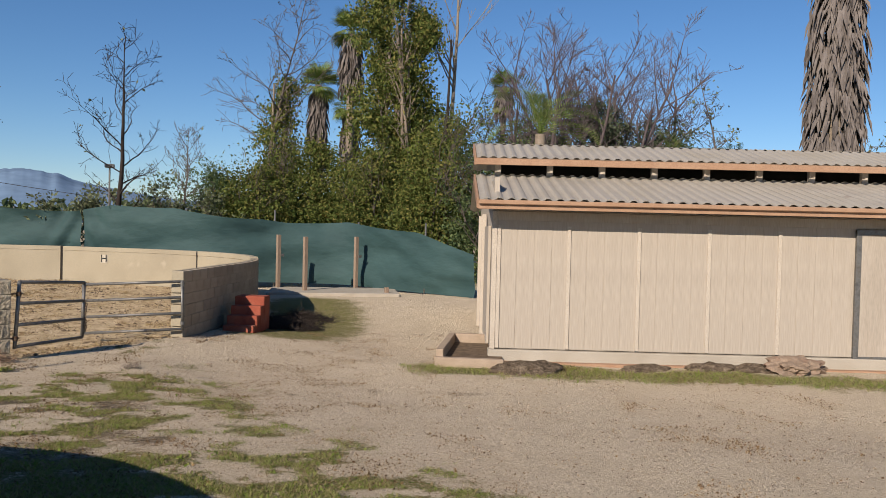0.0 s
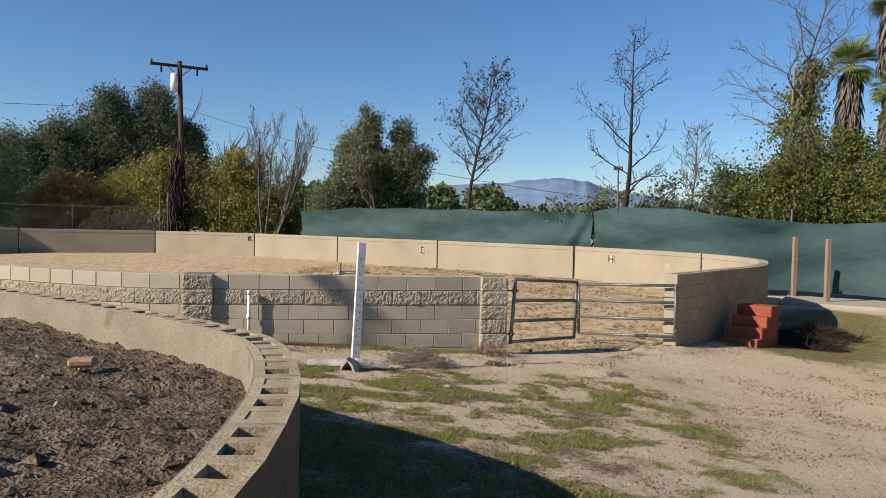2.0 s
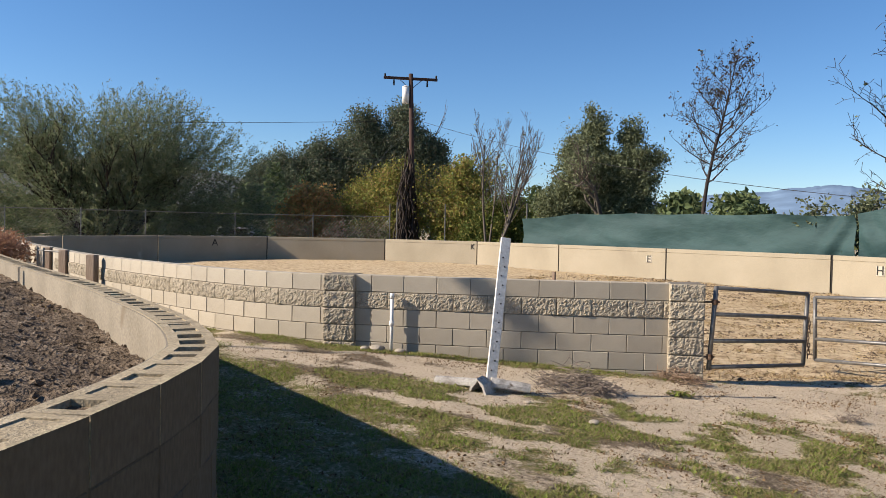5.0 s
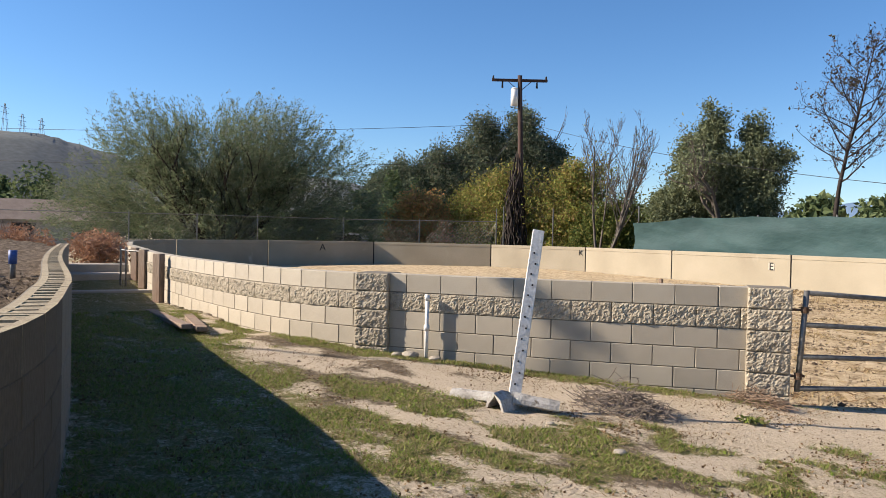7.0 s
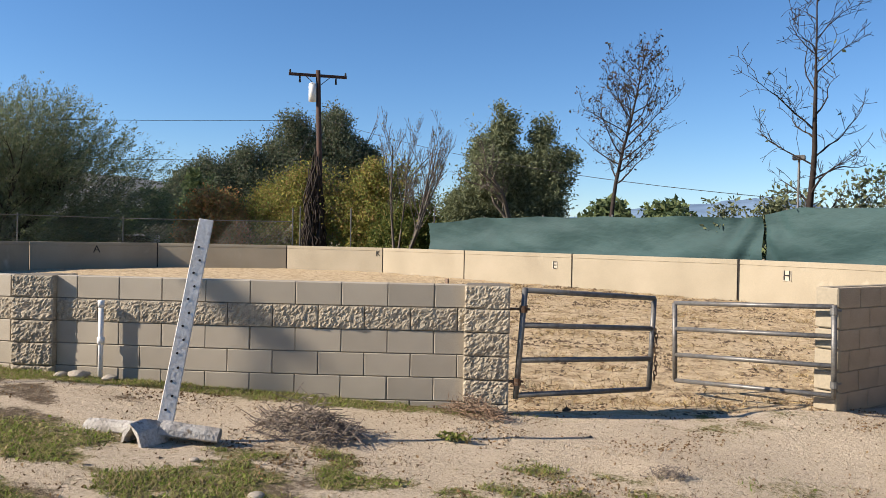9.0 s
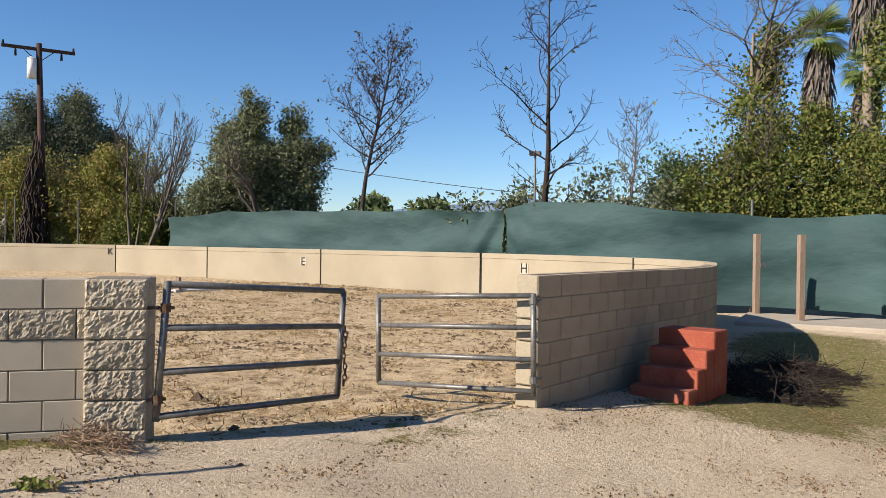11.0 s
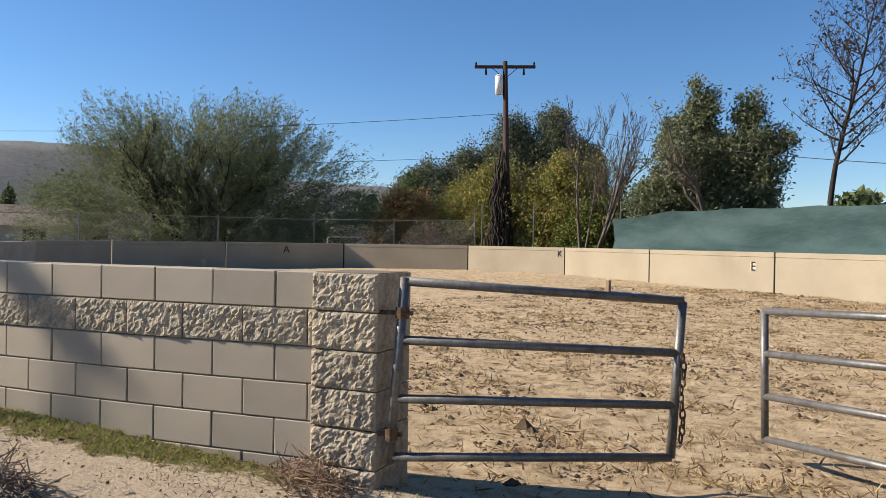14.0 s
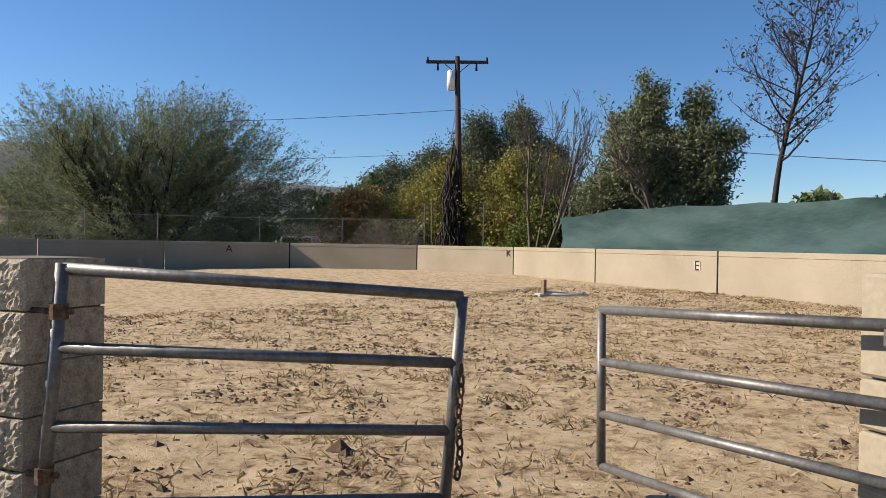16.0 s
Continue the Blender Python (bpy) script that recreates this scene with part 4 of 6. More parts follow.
def rake(y0, z0, y1, z1, x):
    bm = bar((x - 0.02, 0, -0.15), (x + 0.02, math.hypot(y1 - y0, z1 - z0), 0.02), 0.004)
    bmesh.ops.transform(bm, matrix=Matrix.Translation((0, y0, z0)) @ Matrix.Rotation(math.atan2(z1 - z0, y1 - y0), 4, "X"), verts=bm.verts)
    return bm


part("rake_board", rake(-0.5, 2.78, 2.35, 3.40, -0.31), M_FASCIA, barn)
part("rake_board", rake(1.85, 3.71, DEP / 2, 4.16, -0.31), M_FASCIA, barn)
part("soffit", bar((-0.26, -0.49, 2.70), (LEN + 0.2, 0.1, 2.72)), M_TRIM, barn)
part("gable", bar((0.0, 0.13, 2.624), (0.09, DEP, 3.2)), M_SIDING, barn)
# Near-black sheet painted as the shade in the gap under the upper roof.
part("clerestory_shade", bar((0.2, 2.9, 3.1), (LEN, 3.0, 3.9)), M_DARK, barn)
for i in range(15):
    part("clerestory_post", bar((0.1 + i * 1.06, 2.22, 3.3), (0.22 + i * 1.06, 2.33, 3.78), 0.004), M_TRIM, barn)
part("clerestory_beam", bar((0, 2.21, 3.62), (LEN, 2.34, 3.76)), M_TRIM, barn)
sd = part("side_door", bar((-0.06, 0.9, 0.15), (-0.005, 2.6, 2.35), 0.004), M_SIDING, barn, "beige side door")
# Flat black panel on the wall gives the shade of an open bay.
part("side_opening_shade", bar((-0.012, 3.0, 0.15), (-0.004, 4.6, 2.3)), M_DARK, barn)
part("side_post", bar((-0.12, 2.62, 0.0), (-0.03, 2.76, 2.6), 0.004), M_TRIM, barn)
part("side_post", bar((-0.12, 4.75, 0.0), (-0.03, 4.9, 2.6), 0.004), M_TRIM, barn)

# timber-edged planter at the barn corner
M_PLANTER = material("faded_timber", [(0.281, 0.215, 0.155), (0.340, 0.266, 0.200)], 4, bump=0.3)
planter = thing("timber_planter", (4.64, 11.5, -0.06), "low timber edging with bare earth by the barn corner", "planter", turn=math.atan2(-0.48, 0.877))
part("front_timber", bar((0, 0, 0), (1.15, 0.13, 0.18), 0.01), M_PLANTER, planter)
part("side_timber", bar((0, 0.134, 0), (0.13, 2.3, 0.30), 0.01), M_PLANTER, planter)
part("back_timber", bar((0.134, 2.17, 0), (1.1, 2.3, 0.30), 0.01), M_PLANTER, planter)
part("earth", bar((0.12, 0.12, 0), (1.1, 2.2, 0.13)), M_CLOD, planter)
for i, (bx, by, s) in enumerate(((0.55, -0.9, 0.45), (2.6, -0.55, 0.30), (3.7, -0.5, 0.34), (4.5, -0.5, 0.36))):
    bm = bmesh.new()
    bmesh.ops.create_icosphere(bm, subdivisions=4, radius=s)
    for v in bm.verts:
        v.co.x *= 1.5
        v.co *= 1 + 0.3 * noise.noise(v.co * 6 + Vector((i * 3, 0, 0)))
        v.co.z *= 0.32
    d = part("dirt_mound", bm, M_SOIL, None, "small heap of dark loose dirt before the barn", True)
    tagged(d, category="dirt pile", group="dirt piles")
    p = BARN @ Vector((bx, by, 0))
    d.location = (p.x, p.y, gz(p.x, p.y) - 0.02)
bm = bmesh.new()
bmesh.ops.create_icosphere(bm, subdivisions=4, radius=0.34)
for v in bm.verts:
    v.co.x *= 1.6
    v.co *= 1 + 0.45 * noise.noise(v.co * 7)
    v.co.z *= 0.5
stump = tagged(part("tree_stump", bm, M_WOOD, None, "broken brown tree stump lying before the barn"), category="stump")
p = BARN @ Vector((5.0, -0.62, 0))
stump.location = (p.x, p.y, gz(p.x, p.y) + 0.08)


# ---- plants ----
def limbs(seed, base, height, r0, levels=4, spread=0.55, kids=(3, 5), lean=(0, 0), stems=1, up=0.35, wobble=0.16, ratio=0.62, first=0.35, fan=0.0, plan=None):
    """A branching skeleton: tapered bars (a, b, ra, rb) and the places of the twigs."""
    r = random.Random(seed)
    bars, tips = [], []

    def grow(p, d, length, rad, level):
        n = 5 if level == 0 else 4 if level < 3 else 3
        pts = [p]
        wob = wobble * (0.7 if level == 0 and plan else 1.0)
        for i in range(n):
            d = (d + Vector((r.gauss(0, wob), r.gauss(0, wob), r.gauss(0, wob) + up * 0.12))).normalized()
            q = pts[-1] + d * (length / n)
            k = 1 - 0.62 * (i + 1) / n
            bars.append((pts[-1], q, rad * (1 - 0.62 * i / n), rad * k))
            pts.append(q)
        if level >= (len(plan) if plan else levels):
            tips.extend(pts[1:])
            return
        count, share = plan[level] if plan else (r.randint(*kids), ratio)
        for j in range(count):
            f = r.uniform(first if level == 0 else 0.2, 1.0)
            k = min(n - 1, int(f * n))
            at = pts[k].lerp(pts[k + 1], f * n - k)
            side = Vector((r.gauss(0, 1), r.gauss(0, 1), r.gauss(0, 0.4))).normalized()
            nd = (d * (1 - spread) + side * spread + Vector((0, 0, up * 0.5))).normalized()
            grow(at, nd, length * share * r.uniform(0.7, 1.15) * (1.15 - 0.45 * f), max(0.005, rad * (0.34 if plan else 0.5) * (1.2 - 0.5 * f)), level + 1)
    for s in range(stems):
        a = r.uniform(0, math.tau) if stems > 1 else 0
        d = Vector((lean[0] + fan * math.cos(a), lean[1] + fan * math.sin(a), 1)).normalized()
        o = Vector(base) + (Vector((math.cos(a), math.sin(a), 0)) * r0 * 2 if stems > 1 else Vector())
        grow(o, d, height * r.uniform(0.9, 1.05), r0 * r.uniform(0.8, 1), 0)
    return bars, tips


def bars_mesh(name, bars, mat, thin=0.0):
    V, F = [], []
    for a, b, ra, rb in bars:
        d = (b - a)
        if d.length < 1e-6:
            continue
        d.normalize()
        s = d.orthogonal().normalized()
        t = d.cross(s)
        k = 6 if ra > 0.05 else 4 if ra > 0.02 else 3
        o = len(V)
        for p, q in ((a, max(ra, thin)), (b, max(rb, thin))):
            for i in range(k):
                w = i * math.tau / k
                V.append(p + (s * math.cos(w) + t * math.sin(w)) * q)
        F += [(o + i, o + (i + 1) % k, o + k + (i + 1) % k, o + k + i) for i in range(k)]
    return data(name, V, F, mat, True)


def leaves_mesh(name, centers, size, mat, seed=0, long=1.8, droop=0.0, out_from=None, vary=0.5):
    """Small pointed leaves, each a folded diamond, turned at random."""
    r = np.random.default_rng(seed)
    C = np.asarray(centers, float)
    n = len(C)
    d = r.normal(size=(n, 3))
    if out_from is not None:
        o = C - np.asarray(out_from)
        d = d * 0.6 + o / (np.linalg.norm(o, axis=1, keepdims=True) + 1e-6)
    d[:, 2] -= droop
    d /= np.linalg.norm(d, axis=1, keepdims=True)
    w = np.cross(d, r.normal(size=(n, 3)))
    w /= np.linalg.norm(w, axis=1, keepdims=True)
    s = size * (1 + vary * r.uniform(-1, 1, (n, 1)))
    a, b = d * s * long / 2, w * s / 2
    nn = np.cross(d, w) * s * 0.15
    V = np.stack([C - a, C + b + nn, C + a, C - b + nn], 1).reshape(-1, 3)
    F = np.arange(n * 4).reshape(-1, 4)
    me = bpy.data.meshes.new(name)
    me.from_pydata(V.tolist(), [], F.tolist())
    me.materials.append(mat)
    me.update()
    return me


def cloud(clumps, n, seed=0, shell=0.55, gaps=0.0, scale=0.9):
    """Points in ellipsoid clumps, thinner within, with gaps."""
    r = np.random.default_rng(seed)
    vol = np.array([a * b * c for _, (a, b, c) in clumps]) ** 0.8
    out = []
    for (c, rad), k in zip(clumps, (vol / vol.sum() * n).astype(int)):
        d = r.normal(size=(k, 3))
        d /= np.linalg.norm(d, axis=1, keepdims=True)
        lump = 1 + 0.2 * fbm(d[:, 0] * 2.2 + c[0], d[:, 1] * 2.2 + d[:, 2] * 2.7, seed + 1, 3)
        f = (shell + (1 - shell) * r.random((k, 1))) ** 1.0 * lump[:, None]
        p = np.asarray(c) + d * f * np.asarray(rad)
        if gaps:
            p = p[fbm(p[:, 0] * scale + p[:, 2] * 0.7 * scale, p[:, 1] * scale - p[:, 2] * scale, seed + 5, 3) > gaps - 0.55]
        out.append(p)
    return np.concatenate(out)


def tree(name, at, label, bark, bars, centers=None, leaf=None, size=0.14, category="tree", group="", thin=0.0, **kw):
    """A tree with its trunk and limbs as one part and its leaves as another."""
    t = thing(name, at, label, category, group)
    o = Vector(at)
    piece("trunk", bars_mesh("trunk", [(a - o, b - o, x, y) for a, b, x, y in bars], bark, thin), t)
    if centers is not None and len(centers):
        if "out_from" in kw:
            kw["out_from"] = np.asarray(kw["out_from"]) - np.asarray(at)
        piece("crown", leaves_mesh("crown", np.asarray(centers) - np.asarray(at), size, leaf, **kw), t)
    return t


def around(tips, per, spread, seed, keep=1.0):
    r = np.random.default_rng(seed)
    T = np.array([tuple(t) for t in tips])
    if keep < 1:
        T = T[r.random(len(T)) < keep]
    return np.repeat(T, per, axis=0) + r.normal(0, spread, (len(T) * per, 3))


def clumped(clumps, n, seed, shell=0.3, gaps=0.4, scale=1.2, per=45, spread=0.16):
    """Leaf places gathered in small sprays, with a thinner filling between."""
    c = cloud(clumps, int(n * 0.75 / per / 0.7), seed, shell, gaps, scale)
    return np.concatenate([around(c, per, spread, seed + 1), cloud(clumps, int(n * 0.3), seed + 2, max(0.05, shell - 0.2), gaps, scale)])


def crowned(seed, base, height, r0, lean=(0, 0), first=0.35, width=2.0, count=26, rise=0.5, angle=0.8, wobble=0.12, twig=0.16, bias=0.75):
    """A single-stemmed tree: ascending limbs that fill an oval crown, twigs along each limb."""
    r = random.Random(seed)
    bars, tips = [], []

    def run(p, d, length, rad, n, lift, end=0.35):
        pts = [p]
        for i in range(n):
            d = (d + Vector((r.gauss(0, wobble), r.gauss(0, wobble), r.gauss(0, wobble * 0.7) + lift / n))).normalized()
            q = pts[-1] + d * (length / n)
            bars.append((pts[-1], q, rad * (1 - (1 - end) * i / n), rad * (1 - (1 - end) * (i + 1) / n)))
            pts.append(q)
        return pts, d
    n = 14
    p, d = Vector(base), Vector((lean[0], lean[1], 1)).normalized()
    stem = [p]
    for i in range(n):
        d = (d + Vector((r.gauss(0, 0.05), r.gauss(0, 0.05), 0.06))).normalized()
        q = stem[-1] + d * (height / n)
        bars.append((stem[-1], q, r0 * (1 - 0.9 * i / n), r0 * (1 - 0.9 * (i + 1) / n)))
        stem.append(q)
    for j in range(count):
        f = first + (0.97 - first) * (j + r.random()) / count
        k = min(n - 1, int(f * n))
        at = stem[k].lerp(stem[k + 1], f * n - k)
        g = (f - first) / (1 - first)
        length = width * (0.30 + math.sin(math.pi * min(1.0, g ** bias * 0.9 + 0.12))) * r.uniform(0.65, 1.1) * 0.95
        a = j * 2.4 + r.uniform(-0.5, 0.5)
        e = angle * (0.65 + 0.5 * g)
        way = Vector((math.cos(a) * math.cos(e), math.sin(a) * math.cos(e), math.sin(e)))
        pts, end = run(at, way, length, r0 * 0.33 * (1 - 0.65 * g), 7, rise, 0.2)
        m = max(5, int(length / twig))
        for t in range(m):
            h = 0.18 + 0.82 * (t + r.random()) / m
            q = min(6, int(h * 7))
            o = pts[q].lerp(pts[q + 1], h * 7 - q)
            side = Vector((r.gauss(0, 1), r.gauss(0, 1), r.gauss(0.25, 0.7))).normalized()
            w = ((pts[q + 1] - pts[q]).normalized() * 0.75 + side * 0.8).normalized()
            tw, w = run(o, w, length * r.uniform(0.16, 0.40) * (1.1 - 0.4 * h) + 0.12, 0.009, 3, rise * 0.8)
            tips.extend(tw[1:])
            for u in range(3):
                side = Vector((r.gauss(0, 1), r.gauss(0, 1), r.gauss(0.2, 0.7))).normalized()
                ts, _ = run(tw[r.randint(1, 3)], (w * 0.6 + side * 0.8).normalized(), r.uniform(0.12, 0.34), 0.005, 2, rise * 0.5)
                tips.extend(ts[1:])
    return bars, tips


def sprays(centers, base, per, length, spread, seed):
    """Leaf places strung along twigs that point up and away from the base."""
    r = np.random.default_rng(seed)
    C = np.asarray(centers, float)
    d = C - np.asarray(base, float)
    d /= np.linalg.norm(d, axis=1, keepdims=True)
    d = d + r.normal(0, 0.28, d.shape)
    d = np.repeat(d, per, axis=0)
    return np.repeat(C, per, axis=0) + d * r.uniform(-0.5, 0.5, (len(d), 1)) * length + r.normal(0, spread, d.shape)


# slender leaning tree with few leaves
b = (-7.15, 30.88, 0.3)
bars, tips = crowned(11, b, 8.4, 0.115, lean=(0.21, 0.17), first=0.42, width=1.95, count=30, rise=0.55, angle=0.62, bias=0.62)
tree("slender_tree", b, "slender leaning tree with thin twigs and few dull leaves", M_DARKBARK, bars, around(tips, 1, 0.06, 2, 0.5), L_SERE, 0.055, thin=0.0045)
# bare tree behind the netting
b = (-0.42, 28.35, 0.3)
bars, tips = crowned(5, b, 8.3, 0.12, lean=(-0.02, 0.0), first=0.24, width=1.95, count=17, rise=0.30, angle=0.72, wobble=0.22, twig=0.2)
tree("bare_tree", b, "tall bare tree with crooked branches behind the netting", M_DARKBARK, bars, around(tips, 1, 0.06, 3, 0.03), L_OLIVE, 0.06, thin=0.007)
b = (1.55, 30.4, 0.3)
bars, tips = crowned(8, b, 5.9, 0.09, lean=(0.03, 0), first=0.2, width=1.15, count=20, rise=0.5, angle=0.7)
tree("bare_tree", b, "smaller bare tree with pale thin twigs", M_BARK, bars, around(tips, 1, 0.06, 4, 0.10), L_OLIVE, 0.07, thin=0.007)
for i, (x, y, h, w) in enumerate(((-1.6, 29.2, 2.6, 1.1), (0.6, 29.6, 3.2, 1.3), (2.4, 30.0, 2.9, 1.1))):
    bars, tips = limbs(60 + i, (x, y, 0.3), h * 0.8, 0.05, 3, 0.5, (4, 5), stems=4, fan=0.3)
    tree("shrub", (x, y, 0.3), "loose grey-green shrub behind the netting", M_BARK, bars, np.concatenate([around(tips, 2, 0.12, i), cloud([((x, y, h * 0.62), (w, w, h * 0.42))], 1500, i, 0.3, 0.55, 1.6)]), L_OLIVE, 0.075, "shrub", "shrubs behind the netting")
# olive
b = (-11.9, 34.2, 0.3)
bars, tips = limbs(21, b, 4.2, 0.2, 3, 0.45, (5, 6), stems=3, fan=0.18)
cl = [((-12.5, 34.0, 4.2), (1.5, 1.5, 2.0)), ((-11.0, 34.6, 3.9), (1.4, 1.4, 1.9)), ((-12.2, 34.1, 6.3), (0.7, 0.7, 1.1)), ((-10.9, 34.8, 6.0), (0.55, 0.6, 1.1)), ((-13.6, 33.6, 3.0), (1.1, 1.1, 1.2)),
      ((-10.2, 35.0, 4.9), (0.9, 0.9, 0.9)), ((-11.6, 34.3, 2.9), (1.9, 1.5, 1.1)), ((-12.9, 33.9, 5.3), (0.8, 0.8, 1.0))]
tree("olive_tree", b, "dense grey-green olive tree behind the netting", M_BARK, bars, np.concatenate([clumped(cl, 85000, 3, 0.15, 0.20, 1.5, 50, 0.15), around(tips, 2, 0.15, 5)]), L_OLIVE, 0.052, long=2.6)
# many-stemmed bare tree
b = (-17.9, 35.0, 0.3)
bars, tips = limbs(31, b, 5.9, 0.075, lean=(0.13, 0.11), spread=0.42, stems=6, fan=0.30, up=0.6, wobble=0.07, plan=[(9, 0.36), (6, 0.5), (3, 0.5)])
tree("bare_tree", b, "many-stemmed bare tree with fine upright twigs", M_BARK, bars, around(tips, 1, 0.1, 6, 0.04), L_YELLOW, 0.06, thin=0.007)
# yellowing bushes about the pole
for i, (x, y, h, w, mat, lab) in enumerate(((-25.8, 37.6, 5.9, 2.4, L_YELLOW, "yellow-green autumn bush about the power pole"), (-21.3, 37.8, 6.0, 1.9, L_YELLOW, "yellow-green autumn bush about the power pole"),
                                            (-28.8, 38.6, 5.0, 1.9, L_YELLOW, "yellow-green autumn bush about the power pole"), (-30.3, 35.6, 4.3, 2.0, L_RUSSET, "reddish brown autumn bush by the fence"), (-18.6, 36.8, 3.6, 1.5, L_GREEN, "mixed green bush by the fence"),
                                            (-33.5, 38.5, 4.6, 2.2, L_DARK, "dark green bush behind the fence"), (-14.9, 36.4, 3.3, 1.2, L_GREEN, "mixed green bush by the fence"))):
    bars, tips = limbs(70 + i, (x, y, 0.3), h * 0.7, 0.06, 3, 0.45, (4, 5), stems=5, fan=0.35)
    cl = [((x, y, h * 0.55), (w, w, h * 0.42)), ((x - w * 0.5, y - 0.3, h * 0.4), (w * 0.7, w * 0.7, h * 0.36)), ((x + w * 0.5, y - 0.2, h * 0.42), (w * 0.7, w * 0.7, h * 0.38)), ((x + 0.2, y, h * 0.8), (w * 0.5, w * 0.5, h * 0.22))]
    tree("autumn_bush", (x, y, 0.3), lab, M_BARK, bars, np.concatenate([clumped(cl, 30000, 40 + i, 0.3, 0.36, 1.3, 40, 0.17), around(tips, 2, 0.2, i)]), mat, 0.075, "bush", "bushes by the fence")
# big feathery tree, several fanning stems
b = (-38.6, 28.0, 0.2)
bars, tips = limbs(91, b, 6.1, 0.19, spread=0.40, stems=17, fan=0.95, up=0.4, wobble=0.09, plan=[(9, 0.40), (6, 0.48), (5, 0.5)])
cl = [((-41.8, 25.0, 4.1), (4.3, 4.3, 3.7)), ((-38.6, 27.8, 4.8), (5.4, 5.2, 4.1)), ((-35.0, 31.4, 4.2), (4.4, 4.4, 3.5)), ((-34.0, 33.0, 2.6), (3.2, 3.2, 2.2)), ((-36.8, 29.5, 7.0), (3.6, 3.6, 2.5)), ((-41.2, 25.0, 6.9), (3.2, 3.2, 2.4)), ((-43.6, 22.4, 2.6), (3.0, 3.0, 2.3)),
      ((-38.0, 28.2, 2.2), (5.4, 5.4, 2.0))]
tree("feathery_tree", b, "wide feathery grey-green tree with many fanning stems", M_DARKBARK, bars, np.concatenate([sprays(cloud(cl, 7000, 8, 0.35, 0.24, 0.75), (-38.6, 28.0, 0.2), 34, 1.3, 0.07, 12), around(tips, 3, 0.12, 9)]), L_WILLOW, 0.036, long=4.5, out_from=(-38.6, 28.0, 1.0), droop=0.1, thin=0.008)
# dark gum trees far behind
for i, (x, y, h, w) in enumerate(((-57.3, 79.7, 18.5, 4.3), (-60.8, 76.8, 17.3, 4.4), (-64.2, 72.8, 13.4, 4.2), (-67.6, 69.0, 11.4, 4.2), (-54.0, 82.0, 13.8, 3.0))):
    bars, tips = limbs(120 + i, (x, y, 0.3), h * 0.75, 0.3, 2, 0.4, (4, 5))
    cl = [((x, y, h * 0.5), (w, w, h * 0.38)), ((x + 0.6, y, h * 0.84), (w * 0.5, w * 0.5, h * 0.14)), ((x - w * 0.6, y, h * 0.62), (w * 0.55, w * 0.55, h * 0.2)), ((x + w * 0.55, y, h * 0.6), (w * 0.5, w * 0.5, h * 0.22))]
    tree("gum_tree", (x, y, 0.3), "tall dark gum tree in the distance", M_BARK, bars, clumped(cl, 42000, 50 + i, 0.35, 0.26, 0.6, 60, 0.5), L_GUM, 0.15, "tree", "gum trees", droop=0.6)
# green thicket and tall trees past the yard
for i, (x, y, h, w, mat, n, lab) in enumerate(((4.4, 30.6, 4.6, 1.9, L_GREEN, 7000, "bright green leafy bush behind the netting"), (6.6, 30.9, 5.6, 2.1, L_GREEN, 8000, "bright green leafy bush behind the netting"), (3.0, 32.5, 4.4, 1.5, L_DARK, 3000, "dark green bush behind the netting"),
                                               (8.7, 29.6, 5.2, 1.8, L_GREEN, 6500, "bright green leafy bush behind the netting"), (11.3, 28.0, 6.6, 1.9, L_GREEN, 7500, "tall green thicket beside the barn"), (12.9, 26.6, 5.4, 1.6, L_DARK, 4000, "tall green thicket beside the barn"), (10.2, 30.0, 4.6, 1.9, L_DARK, 5000, "tall green thicket beside the barn"))):
    bars, tips = limbs(140 + i, (x, y, 0.2), h * 0.75, 0.07, 3, 0.45, (4, 5), stems=4, fan=0.25)
    cl = [((x, y, h * 0.55), (w, w, h * 0.45)), ((x - w * 0.55, y, h * 0.38), (w * 0.7, w * 0.8, h * 0.38)), ((x + w * 0.55, y, h * 0.4), (w * 0.7, w * 0.8, h * 0.40)), ((x + 0.3, y, h * 0.86), (w * 0.55, w * 0.55, h * 0.2))]
    tree("green_bush", (x, y, 0.2), lab, M_BARK, bars, np.concatenate([clumped(cl, int(n * 5.0), 60 + i, 0.3, 0.40, 1.5, 45, 0.17), around(tips, 2, 0.2, i)]), mat, 0.062, "bush", "green thicket")
for i, (x, y, h, w, n) in enumerate(((9.9, 31.2, 14.5, 1.7, 9000), (11.0, 30.2, 11.5, 1.3, 6000), (5.6, 32.6, 8.2, 1.2, 2200))):
    bars, tips = limbs(160 + i, (x, y, 0.2), h * 0.95, 0.12, spread=0.45, stems=3, fan=0.07, up=0.5, first=0.15, wobble=0.05, plan=[(14, 0.16), (4, 0.5)])
    cl = [((x + 0.5 * math.sin(k * 2.1), y + 0.4 * math.cos(k * 1.7), h * (0.26 + 0.1 * k)), (w * (1.0 - 0.06 * k), w, h * 0.10)) for k in range(8)]
    tree("tall_tree", (x, y, 0.2), "tall narrow tree with uneven green foliage", M_PALEBARK, bars, np.concatenate([clumped(cl, int(n * 6.0), 80 + i, 0.2, 0.46, 1.6, 50, 0.2), around(tips, 2, 0.2, i)]), L_GREEN, 0.075, "tree", "tall trees past the yard", droop=0.5)
b = (5.2, 32.4, 0.2)
bars, tips = crowned(171, b, 11.6, 0.13, first=0.42, width=2.6, count=24, rise=0.1, angle=0.62, wobble=0.16, twig=0.26)
tree("bare_tree", b, "bare tree with drooping crooked twigs above the thicket", M_BARK, bars, thin=0.008)
b = (12.5, 30.6, 0.2)
